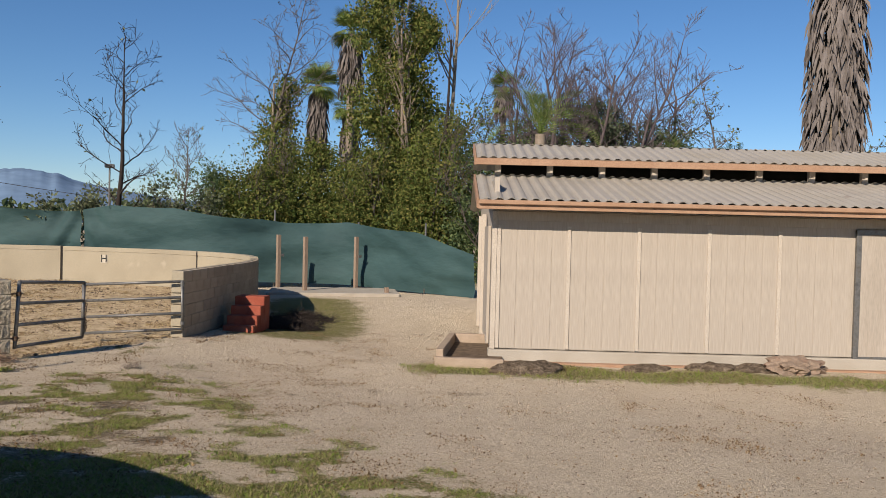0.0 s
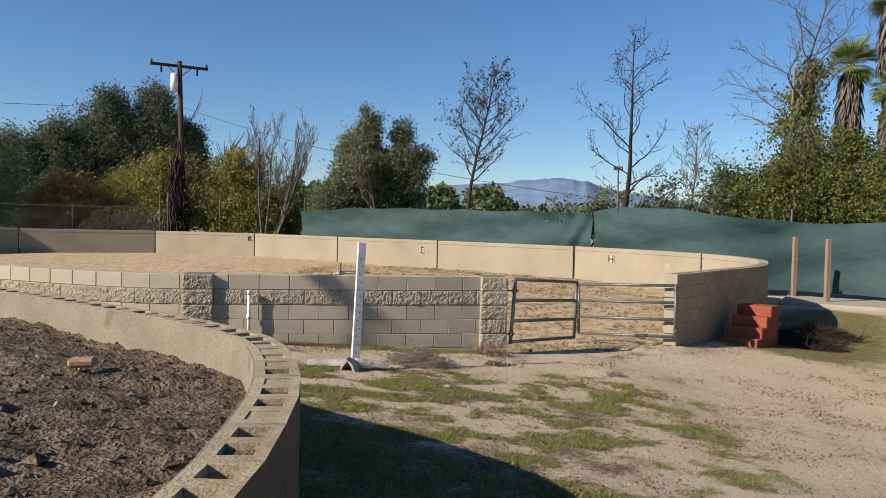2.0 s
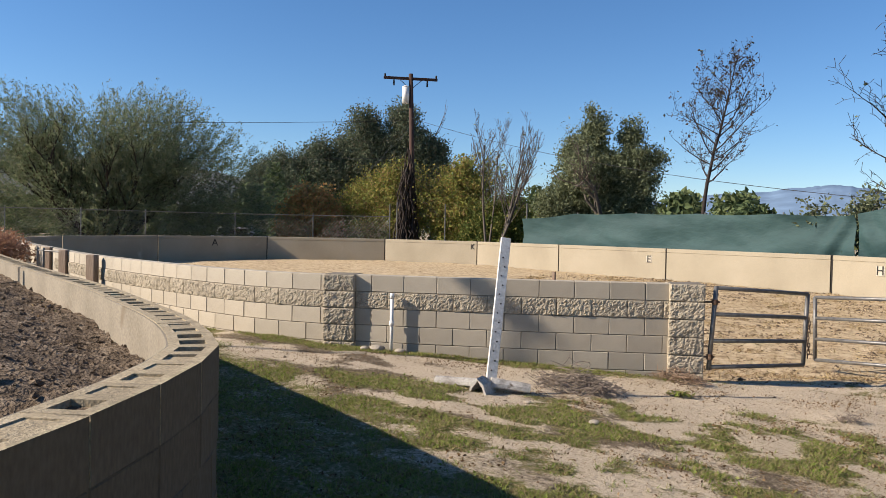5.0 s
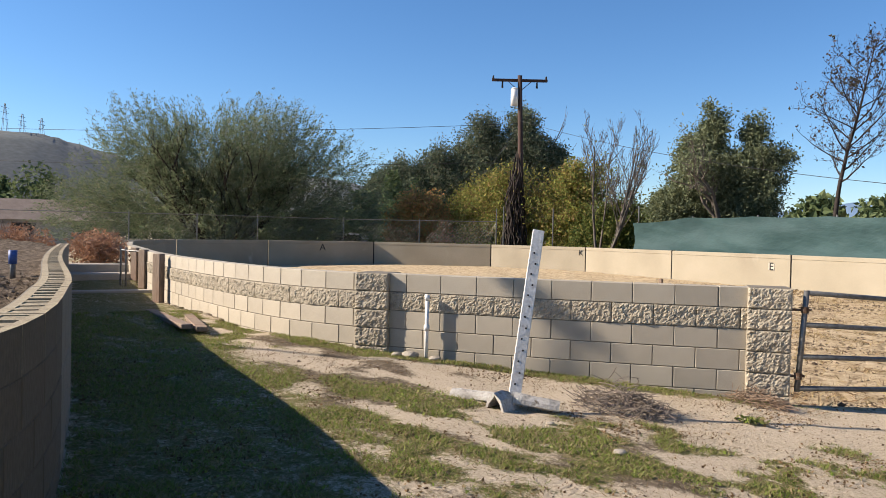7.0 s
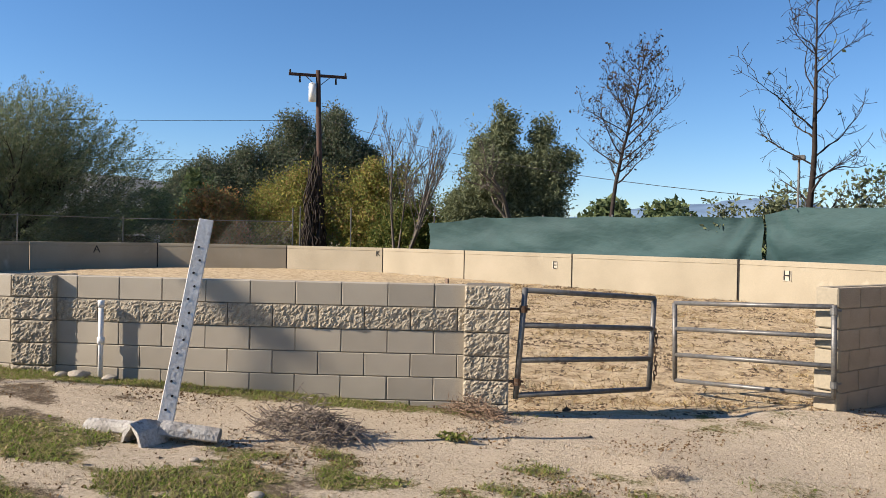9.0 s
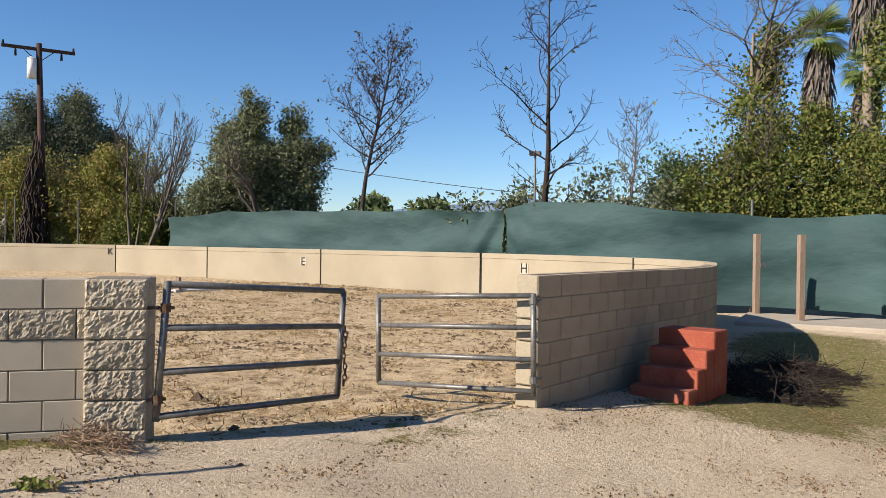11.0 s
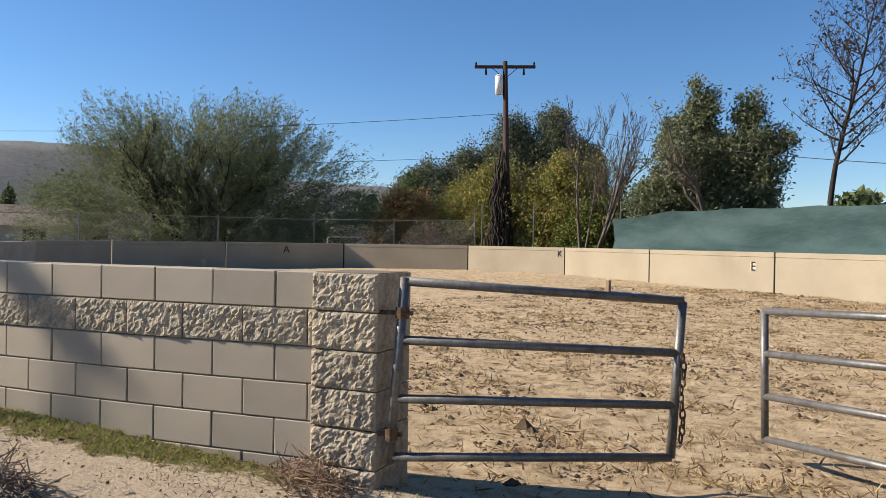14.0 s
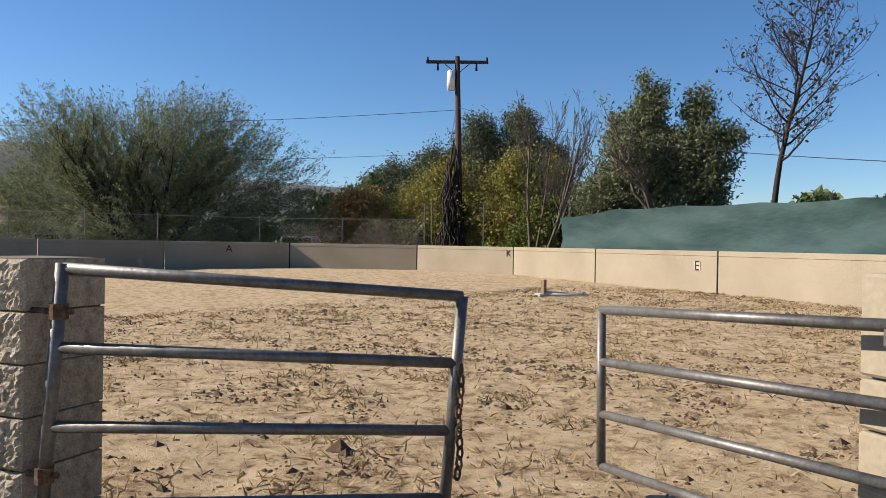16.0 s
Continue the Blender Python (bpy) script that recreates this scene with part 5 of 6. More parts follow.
bars, tips = limbs(181, b, 13.5, 0.15, lean=(0.05, 0), spread=0.45, up=0.4, first=0.45, wobble=0.05, plan=[(9, 0.26), (4, 0.5), (3, 0.5)])
tree("bare_tree", b, "tall pale bare stem beside the thicket", M_PALEBARK, bars, thin=0.009)
b = (11.15, 27.6, 0.2)
bars, tips = limbs(191, b, 9.3, 0.10, 1, 0.25, (1, 2), (0.0, 0), ratio=0.12, wobble=0.02, up=0.1)
tree("dead_trunk", b, "thin dark dead trunk rising over the barn roof", M_DARKBARK, bars)
for i, (x, y, h, st) in enumerate(((21.3, 33.2, 12.4, 8), (24.0, 31.6, 10.8, 5), (18.9, 34.5, 10.8, 5))):
    bars, tips = limbs(200 + i, (x, y, 0.2), h * 0.86, 0.15, spread=0.56, stems=st, fan=0.36, up=0.35, wobble=0.09, plan=[(9, 0.40), (7, 0.5), (5, 0.5)])
    tree("thinning_tree", (x, y, 0.2), "wide tree with purplish bare twigs and low leaves", M_PURPLE, bars, clumped([((x, y, h * 0.42), (3.0, 2.6, h * 0.22)), ((x + 0.4, y, h * 0.62), (2.3, 2.0, h * 0.14))], 22000, 90 + i, 0.2, 0.46, 1.2), L_GUM, 0.085, "tree", "thinning trees past the barn", thin=0.010)
for i, (x, y, h) in enumerate(((25.5, 27.8, 10.2), (28.2, 22.0, 9.2), (30.5, 20.5, 9.5))):
    bars, tips = crowned(210 + i, (x, y, 0.2), h * 0.95, 0.11, first=0.35, width=1.3, count=18, rise=-0.1, angle=0.5, wobble=0.2)
    tree("thin_tree", (x, y, 0.2), "thin half-bare tree past the barn", M_BARK, bars, around(tips, 1, 0.1, i, 0.25), L_OLIVE, 0.10, "tree", "thin trees past the barn", thin=0.009)


# ---- palms ----
def fan_palm(name, at, height, trunk_r, head, fronds, skirt, label, group, seed, skirt_r=0.0, frond_len=0.9):
    """A fan palm: trunk, hanging skirt of dead fronds, head of fan leaves."""
    r = random.Random(seed)
    p = thing(name, at, label, "palm tree", group)
    bars = [(Vector((0, 0, height * k / 8)), Vector((0.02 * math.sin(k), 0.02, height * (k + 1) / 8)), trunk_r * (1.1 - 0.03 * k), trunk_r * (1.07 - 0.03 * k)) for k in range(8)]
    piece("trunk", bars_mesh("trunk", bars, M_PALEBARK), p)
    V, F = [], []
    if skirt:
        for k in range(int(skirt * 170 * max(1, skirt_r * 2.4))):
            z = height - 0.2 - skirt * r.random() ** 0.9
            a = r.uniform(0, math.tau)
            rad = trunk_r + (skirt_r or trunk_r) * r.uniform(0.35, 1.0) * (0.55 + 0.45 * min(1, (height - z) / (0.6 * skirt)))
            d = Vector((math.cos(a), math.sin(a), 0))
            s = Vector((-d.y, d.x, 0))
            l, w = r.uniform(0.45, 1.0), r.uniform(0.02, 0.06)
            o = len(V)
            q = d * rad + Vector((0, 0, z))
            e = q + d * r.uniform(-0.03, 0.30) + s * r.uniform(-0.16, 0.16) - Vector((0, 0, l))
            V += [q - s * w, q + s * w, (q + e) / 2 + s * w * 1.5 + d * 0.07, e, (q + e) / 2 - s * w * 1.5 + d * 0.05]
            F.append((o, o + 1, o + 2, o + 3, o + 4))
        piece("skirt", data("skirt", V, F, M_SKIRT), p, label="shaggy brown skirt of dead fronds")
    V, F = [], []
    for k in range(fronds):
        a = r.uniform(0, math.tau)
        e = r.uniform(-0.75, 1.4)
        d = Vector((math.cos(a) * math.cos(e), math.sin(a) * math.cos(e), math.sin(e)))
        o = Vector((0, 0, height))
        stem = head * r.uniform(0.35, 0.65)
        m = o + d * stem
        s = d.cross(Vector((0, 0, 1))).normalized()
        n = s.cross(d)
        i0 = len(V)
        V += [o + s * 0.02, o - s * 0.02, m - s * 0.02, m + s * 0.02]
        F.append((i0, i0 + 1, i0 + 2, i0 + 3))
        L = frond_len * r.uniform(0.8, 1.1)
        for j in range(17):
            w = (j / 16 - 0.5) * 2.5
            ld = (d * math.cos(w) + s * math.sin(w)).normalized()
            tip = m + ld * L * (1 - 0.12 * abs(w)) + n * (-0.10 * L) - Vector((0, 0, 0.10 * L * r.random()))
            mid = m + ld * L * 0.55 + n * 0.03
            c = ld.cross(n).normalized() * L * 0.032
            i0 = len(V)
            V += [m, mid + c, tip, mid - c]
            F.append((i0, i0 + 1, i0 + 2, i0 + 3))
    if fronds:
        piece("fronds", data("fronds", V, F, L_PALM), p)
    return p


fan_palm("fan_palm", (8.3, 36.8, 0.2), 9.0, 0.2, 0.9, 38, 2.6, "tall fan palm with a brown skirt", "fan palms", 1, 0.16, 0.95)
fan_palm("fan_palm", (10.85, 40.2, 0.2), 8.6, 0.18, 0.8, 40, 2.6, "tall fan palm with a brown skirt", "fan palms", 2, 0.2, 0.9)
fan_palm("fan_palm", (9.7, 36.0, 0.2), 11.6, 0.18, 0.8, 40, 2.4, "tall fan palm with a brown skirt", "fan palms", 3, 0.3, 0.95)
fan_palm("fan_palm", (20.0, 40.0, 0.2), 10.6, 0.18, 0.7, 26, 1.2, "slim fan palm over the barn roof", "fan palms", 4, 0.3, 0.8)


def feather_palm(at, height, fronds, length, label, seed):
    """A palm with arching feathery fronds."""
    r = random.Random(seed)
    p = thing("feather_palm", at, label, "palm tree", "feather palms")
    bars = [(Vector((0, 0, height * k / 6)), Vector((0, 0, height * (k + 1) / 6)), 0.2, 0.19) for k in range(6)]
    piece("trunk", bars_mesh("trunk", bars, M_PALEBARK), p)
    V, F = [], []
    for k in range(fronds):
        a = k * 2.4 + r.uniform(-0.3, 0.3)
        e = r.uniform(0.35, 1.35)
        d = Vector((math.cos(a) * math.cos(e), math.sin(a) * math.cos(e), math.sin(e)))
        q = Vector((0, 0, height))
        L = length * r.uniform(0.8, 1.1)
        for j in range(24):
            d = (d - Vector((0, 0, 0.05 + 0.002 * j))).normalized()
            n = q + d * (L / 24)
            s = d.cross(Vector((0, 0, 1))).normalized()
            up = s.cross(d)
            i0 = len(V)
            w = 0.022 * (1 - j / 26)
            V += [q - s * w, q + s * w, n + s * w, n - s * w]
            F.append((i0, i0 + 1, i0 + 2, i0 + 3))
            if j > 4:
                leaf = L * 0.24 * math.sin(math.pi * (j - 2) / 25) + 0.05
                for side in (-1, 1):
                    tip = q + (s * side * 0.8 + d * 0.65 + up * 0.25).normalized() * leaf
                    mid = q.lerp(tip, 0.45)
                    i0 = len(V)
                    V += [q, mid + d * 0.022, tip, mid - d * 0.022]
                    F.append((i0, i0 + 1, i0 + 2, i0 + 3))
            q = n
    piece("fronds", data("fronds", V, F, L_PALM), p, label="arching yellow-green fronds")
    return p


feather_palm((13.15, 23.3, 0.2), 5.5, 26, 2.4, "feathery palm with arching fronds behind the barn", 5)
feather_palm((15.3, 18.6, 0.2), 3.9, 14, 1.5, "low feathery palm peeping over the barn roof", 6)
feather_palm((17.2, 18.3, 0.2), 4.0, 14, 1.5, "low feathery palm peeping over the barn roof", 7)
fan_palm("fan_palm", (19.6, 16.75, 0.2), 14.5, 0.26, 2.0, 30, 12.5, "giant fan palm wholly clad in shaggy dead fronds", "fan palms", 8, 0.52, 1.2)
# Unseen post, placed and shaped so its shadow falls on the near wall.
lamp = thing("lamp_post", (-14.14, 1.96, 1.2), "slim lamp post with a slanting head in the raised bed", "lamp post", turn=math.atan2(0.427, 0.904))
part("shaft", rod((0, 0, -0.2), (0, 0, 7.45), 0.05, 0.04), M_STEEL, lamp, smooth=True)
bm = bar((-0.08, -0.10, -0.11), (0.92, 0.10, 0.11), 0.05)
bmesh.ops.transform(bm, matrix=Matrix.Translation((0, 0, 7.45)) @ Matrix.Rotation(radians(180 + 38), 4, "Y"), verts=bm.verts)
part("head", bm, M_STEEL, lamp)

# ---- power pole and wires ----
pole = thing("power_pole", (-23.66, 36.14, 0.3), "dark wooden power pole with crossarm and white transformer", "power pole", turn=math.atan2(0.69, 0.72))
part("shaft", rod((0.30, 0, 0), (0, 0, 9.95), 0.17, 0.115, 12), M_POLE, pole, smooth=True)
part("crossarm", bar((-1.45, -0.06, 9.62), (1.45, 0.06, 9.76), 0.01), M_POLE, pole)
tr = part("transformer", rod((-0.27, -0.12, 8.35), (-0.27, -0.12, 9.22), 0.19, sides=16), M_PAINT_WHITE, pole, "white transformer can", smooth=True)
part("lid", rod((-0.27, -0.12, 9.22), (-0.27, -0.12, 9.28), 0.205, 0.12, 16), M_PAINT_WHITE, tr)
for s in (-1, 1):
    part("brace", rod((0, -0.05, 9.1), (0.6 * s, -0.05, 9.62), 0.018), M_POLE, pole)
for x in (-1.38, -0.9, 0.9, 1.38, 0.0):
    part("insulator", rod((x, 0, 9.76 if abs(x) != 0.9 else 9.3), (x, 0, 9.92 if abs(x) != 0.9 else 9.6), 0.055, 0.04, 8), M_DARK, pole)
vine = thing("pole_vine", (-23.6, 36.0, 0.3), "tangle of dead dark vine round the power pole", "vine")
bars = []
vr = random.Random(5)
for k in range(70):
    a = vr.uniform(0, math.tau)
    h = vr.uniform(2.2, 6.0)
    q = Vector((0.5 * math.cos(a), 0.5 * math.sin(a), 0))
    for j in range(7):
        nq = Vector((math.cos(a) * (0.62 - 0.07 * j) + vr.gauss(0, 0.12), math.sin(a) * (0.62 - 0.07 * j) + vr.gauss(0, 0.12), h * (j + 1) / 7))
        bars.append((q, nq, 0.035, 0.03))
        q = nq
tagged(piece("tangle", bars_mesh("tangle", bars, M_DARKBARK), vine), kind="stuff")


def wire(a, b, sag, r=0.013):
    w = thing("wire", a, "thin black overhead wire", "wire", "overhead wires")
    a, b = Vector(a), Vector(b)
    pts = [a.lerp(b, i / 20) - Vector((0, 0, sag * 4 * (i / 20) * (1 - i / 20))) - a for i in range(21)]
    side = (b - a).cross(Vector((0, 0, 1))).normalized()
    V = [p + side * r * math.cos(k * math.tau / 3) + Vector((0, 0, r * math.sin(k * math.tau / 3))) for p in pts for k in range(3)]
    F = [(i * 3 + k, i * 3 + (k + 1) % 3, i * 3 + 3 + (k + 1) % 3, i * 3 + 3 + k) for i in range(20) for k in range(3)]
    piece("strand", data("strand", V, F, M_BLACK, True), w)


wire((-23.7, 36.1, 7.75), (-72, 6, 9.3), 0.9)
wire((-23.7, 36.1, 5.75), (-70, 8, 7.0), 0.7, 0.011)
wire((-23.6, 36.1, 7.9), (-1.3, 28.0, 3.1), 0.5, 0.011)
wire((-23.7, 36.1, 7.6), (-60, 70, 4.0), 0.5, 0.009)
wire((-23.7, 36.1, 7.3), (-60, 68, 3.6), 0.5, 0.009)
lamp = thing("yard_lamp", (-0.78, 28.05, 0.3), "small floodlight on a pole behind the netting", "lamp")
part("shaft", rod((0, 0, 0), (0, 0, 3.85), 0.03), M_STEEL, lamp)
part("head", bar((-0.16, -0.12, 3.8), (0.16, 0.12, 3.92), 0.02), M_STEEL, lamp)

# ---- chain-link fence past the arena ----
LINK = [(-36.5, 15.5), (-33.5, 20.0), (-31.7, 22.4), (-31.0, 25.2), (-29.6, 29.4), (-26.5, 31.8), (-22.95, 33.6), (-20.0, 34.2), (-15.2, 33.6)]
link = thing("wire_fence", (0, 0, 0), "chain-link fence on thin steel posts past the arena", "fence")
for x, y in LINK:
    part("post", rod((x, y, 0.1), (x, y, 2.65 if x < -25 else 3.2), 0.03, sides=6), M_STEEL, link)
part("post", rod((-22.5, 33.6, 0.1), (-22.5, 33.6, 3.3), 0.03, sides=6), M_STEEL, link)
bm = bmesh.new()
for (x0, y0), (x1, y1) in zip(LINK[:6], LINK[1:7]):
    tube(bm, (x0, y0, 2.55), (x1, y1, 2.55), 0.02, sides=5)
    n = int(math.hypot(x1 - x0, y1 - y0) / 0.16)
    for k in range(n):
        for s in (0, 1):
            p = Vector((x0, y0, 1.2 if s else 2.5)).lerp(Vector((x1, y1, 1.2 if s else 2.5)), k / n)
            q = Vector((x0, y0, 2.5 if s else 1.2)).lerp(Vector((x1, y1, 2.5 if s else 1.2)), min(1, (k + 7) / n))
            tube(bm, p, q, 0.0025, sides=3, caps=False)
tagged(part("mesh", bm, M_STEEL, link), kind="stuff")

# ---- distance ----
M_HILL = material("dry_hill", [(0.090, 0.101, 0.099), (0.135, 0.135, 0.126)], 0.02, fine=0.3, bump=0)
# Distance haze is put into the mountain colour as pale blue.
M_MOUNT = material("haze_tinted_mountain", [(0.144, 0.216, 0.317), (0.151, 0.223, 0.324)], 0.002, fine=0.01, bump=0, rough=1.0, spec=0.0)


def ridge(name, points, depth, mat, label, seed):
    """A range of hills: crest heights at plan points, falling to both sides."""
    V, F = [], []
    P = [Vector(p) for p in points]
    n = 90
    for i in range(n + 1):
        f = i / n * (len(P) - 1)
        k = min(int(f), len(P) - 2)
        p = P[k].lerp(P[k + 1], f - k)
        d = Vector((p.x, p.y, 0)).normalized()
        h = p.z * (1 + 0.025 * float(fbm(i * 0.22, 1.5, seed, 4)))
        for s, g in ((-1.0, 0), (-0.5, 0.55), (-0.2, 0.85), (0, 1), (0.4, 0.6), (1, 0)):
            V.append((p.x + d.x * depth * s, p.y + d.y * depth * s, max(-1, h * g * (1 + 0.03 * float(fbm(i * 0.5, s * 4, seed + 3, 3)))) if g else -2))
    for i in range(n):
        for j in range(5):
            a = i * 6 + j
            F.append((a, a + 6, a + 7, a + 1))
    return tagged(new(name, data(name, V, F, mat, True)), label, "hills", kind="structure")


ridge("backdrop_hill", [(-590, -150, 40), (-580, 60, 62), (-565, 200, 66), (-545, 260, 50), (-500, 340, 46), (-470, 380, 44), (-420, 440, 28), (-360, 500, 8)], 160, M_HILL, "dry brown hill beyond the houses", 2)
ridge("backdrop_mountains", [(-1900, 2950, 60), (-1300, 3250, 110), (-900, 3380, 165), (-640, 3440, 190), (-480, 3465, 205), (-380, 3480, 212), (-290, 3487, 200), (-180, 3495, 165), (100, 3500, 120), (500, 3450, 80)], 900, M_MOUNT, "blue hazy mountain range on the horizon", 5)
for x, y, h in ((-573, 180, 24), (-570, 190, 18), (-566, 201, 16)):
    py = thing("pylon", (x, y, 58), "far steel lattice pylon on the hill", "pylon", "pylons on the hill")
    for s in (-1, 1):
        for q in (-1, 1):
            part("leg", rod((s * 2.2, q * 2.2, 0), (s * 0.3, q * 0.3, h + 3), 0.14, sides=4), M_STEEL, py)
    for z in (0.6, 0.78, 0.93):
        part("arm", rod((0.9 * 3.2, -3.4, h * z + 2), (-0.9 * 3.2, 3.4, h * z + 2), 0.13, sides=4), M_STEEL, py)
far_r = random.Random(12)
for i, (x, y, h, w) in enumerate(((-16.0, 58.8, 5.2, 2.1), (-15.9, 75.0, 6.2, 3.0), (-13.0, 68.0, 4.6, 2.2), (-52.8, 108, 9.3, 2.0), (-49.5, 109, 8.4, 1.8), (-56, 107, 8.0, 2.0), (-46.5, 96, 6.8, 2.6), (-57.0, 58.3, 8.5, 1.2), (-43.1, 41.6, 5.3, 2.0),
                                  (-103.4, 39.6, 10.2, 3.8), (-123, 42, 9.6, 1.5), (-126, 38, 9.2, 1.4), (-120, 47, 8.6, 1.4), (-40.5, 84, 6.5, 2.6), (-47.0, 45.0, 4.0, 2.4), (-28, 72, 5.0, 2.6), (-34.0, 78, 6.2, 2.4))):
    bars, _ = limbs(300 + i, (x, y, 0.2), h * 0.5, 0.15, 1, 0.4, (3, 4))
    cl = [((x, y, h * 0.52), (w, w, h * 0.46)), ((x + w * 0.3, y, h * 0.74), (w * 0.6, w * 0.6, h * 0.25))]
    tree("far_tree", (x, y, 0.2), "rounded green tree in the distance", M_BARK, bars, cloud(cl, 1500, 300 + i, 0.4, 0.35, 0.8), L_FARGREEN, 0.34, "tree", "distant trees")
pts = []
for k in range(260):
    a = radians(far_r.uniform(-40, 85))
    d = far_r.uniform(115, 150)
    x, y = -math.sin(a) * d, math.cos(a) * d
    h, w = far_r.uniform(3.2, 6.0), far_r.uniform(2.0, 4.2)
    pts.append(cloud([((x, y, h * 0.5), (w, w, h * 0.5))], 130, k, 0.4))
woods = tagged(new("far_woods", leaves_mesh("far_woods", np.concatenate(pts), 0.75, L_FARGREEN, 5)), "hazy line of far trees along the horizon", "woods", kind="stuff")


# ---- letters on the arena wall ----
def letter_mesh(ch, size, mat):
    cu = bpy.data.curves.new("letter", "FONT")
    cu.body, cu.size, cu.extrude, cu.align_x, cu.align_y = ch, size, 0.004, "CENTER", "CENTER"
    ob = new("letter", cu)
    bpy.context.view_layer.update()
    me = bpy.data.meshes.new_from_object(ob.evaluated_get(bpy.context.evaluated_depsgraph_get()))
    bpy.data.objects.remove(ob)
    me.materials.clear()
    me.materials.append(mat)
    return me


def wall_letter(ch, p, way, z, size, plate):
    """A painted letter on the wall at plan point p; way: along the wall, its inside to the right."""
    d = Vector((*way, 0)).normalized()
    n = Vector((d.y, -d.x, 0))
    m = Matrix((d, Vector((0, 0, 1)), n)).transposed().to_4x4()
    t = thing("wall_letter", (p[0], p[1], z), f"black letter {ch} on the tan arena wall", "letter", "dressage letters")
    t.matrix_basis = Matrix.Translation((p[0], p[1], z)) @ m
    if plate:
        part("plate", bar((-plate / 2, -plate / 2, 0.0), (plate / 2, plate / 2, 0.012), 0.003), M_PLATE, t)
    piece("letter", letter_mesh(ch, size, M_BLACK), t, Matrix.Translation((0, 0, 0.018)))


def on_wall(a, b, k):
    return (a[0] + (b[0] - a[0]) * k, a[1] + (b[1] - a[1]) * k), (b[0] - a[0], b[1] - a[1])


J = FAR_JOINTS
p, w = on_wall(J[6], J[7], 0.86)
wall_letter("E", p, w, 1.02, 0.36, 0.24)
p, w = on_wall(J[4], J[5], 0.955)
wall_letter("K", p, w, 1.17, 0.34, 0.0)
p, w = on_wall(J[2], J[3], 0.50)
wall_letter("A", p, w, 1.12, 0.46, 0.0)
k = min(range(len(R)), key=lambda i: (R[i] - Vector((-0.75, 26.95, 0))).length)
dd, nn = sides(R)[k]
q = R[k] - nn * 0.205
wall_letter("H", (q.x, q.y), (-dd.x, -dd.y), 1.06, 0.36, 0.27)

# ---- low jump rail in the arena ----
jump = thing("jump_rail", (-10.06, 25.67, 0.24), "white ground rail with a brown upright stub in the arena", "jump rail")
part("stub", bar((-0.05, -0.05, 0), (0.05, 0.05, 0.42), 0.006), M_WOOD, jump)
part("foot", bar((-0.12, -0.22, 0), (0.06, 0.12, 0.09), 0.01), M_WHITE, jump)
part("rail", rod((0.0, 0.05, 0.10), (0.85, 0.70, 0.05), 0.05), M_WHITE, jump, smooth=True)

# ---- alley end: threshold, steps, loose boards ----
sill = thing("concrete_threshold", (-13.2, 10.2, 0.5), "low concrete threshold across the alley", "threshold", turn=math.atan2(1.5, 0.5))
part("sill", bar((-0.85, -0.15, -0.2), (0.9, 0.15, 0.20), 0.015), M_CONCRETE, sill)
for i in range(3):
    st = thing("alley_step", (-15.6 - 0.75 * i, 11.0 + 0.27 * i, 0.55), "wide concrete step at the end of the alley", "step", "alley steps", turn=math.atan2(1.5, 0.5))
    part("tread", bar((-0.8, -0.4, -0.2), (0.85, 0.42, 0.12 + 0.17 * i), 0.015), M_CONCRETE, st)
for x, y, a, l in ((-8.7, 9.2, 2.9, 2.0), (-8.4, 9.42, 2.75, 1.7)):
    bd = thing("loose_board", (x, y, gz(x, y)), "grey weathered board lying in the grass", "board", "loose boards", turn=a)
    part("board", bar((-l / 2, -0.07, 0.0), (l / 2, 0.07, 0.06), 0.008), M_WOOD, bd)
side_gate = thing("side_gate", (-14.6, 11.3, 0.5), "narrow steel gate folded against the arena wall", "gate", turn=0.35)
for k in (0, 0.14):
    part("post", rod((k, -0.12, 0), (k, -0.12, 0.95), 0.022, sides=8), M_STEEL, side_gate)
part("rail", rod((0, -0.12, 0.9), (0.9, -0.12, 0.86), 0.018, sides=8), M_STEEL, side_gate)

# ---- bed: blue-capped riser, bricks ----
bp = thing("riser_pipe", (-7.7, 7.0, 1.25), "grey riser pipe with a blue cap in the bed", "pipe")
part("shaft", rod((0, 0, 0), (0, 0, 0.28), 0.028), M_STEEL, bp, smooth=True)
part("cap", rod((0, 0, 0.2), (0.0, 0, 0.34), 0.042), material("blue_plastic", [(0.03, 0.07, 0.22), (0.05, 0.10, 0.28)], 8, rough=0.5), bp, smooth=True)
br = thing("brick_piece", (-2.62, 4.41, 1.375), "broken reddish brick lying on the bed soil", "brick", turn=0.5)
part("brick", bar((-0.07, -0.045, -0.03), (0.07, 0.045, 0.02), 0.015), material("dull_brick", [(0.30, 0.17, 0.115), (0.36, 0.22, 0.15)], 20), br)


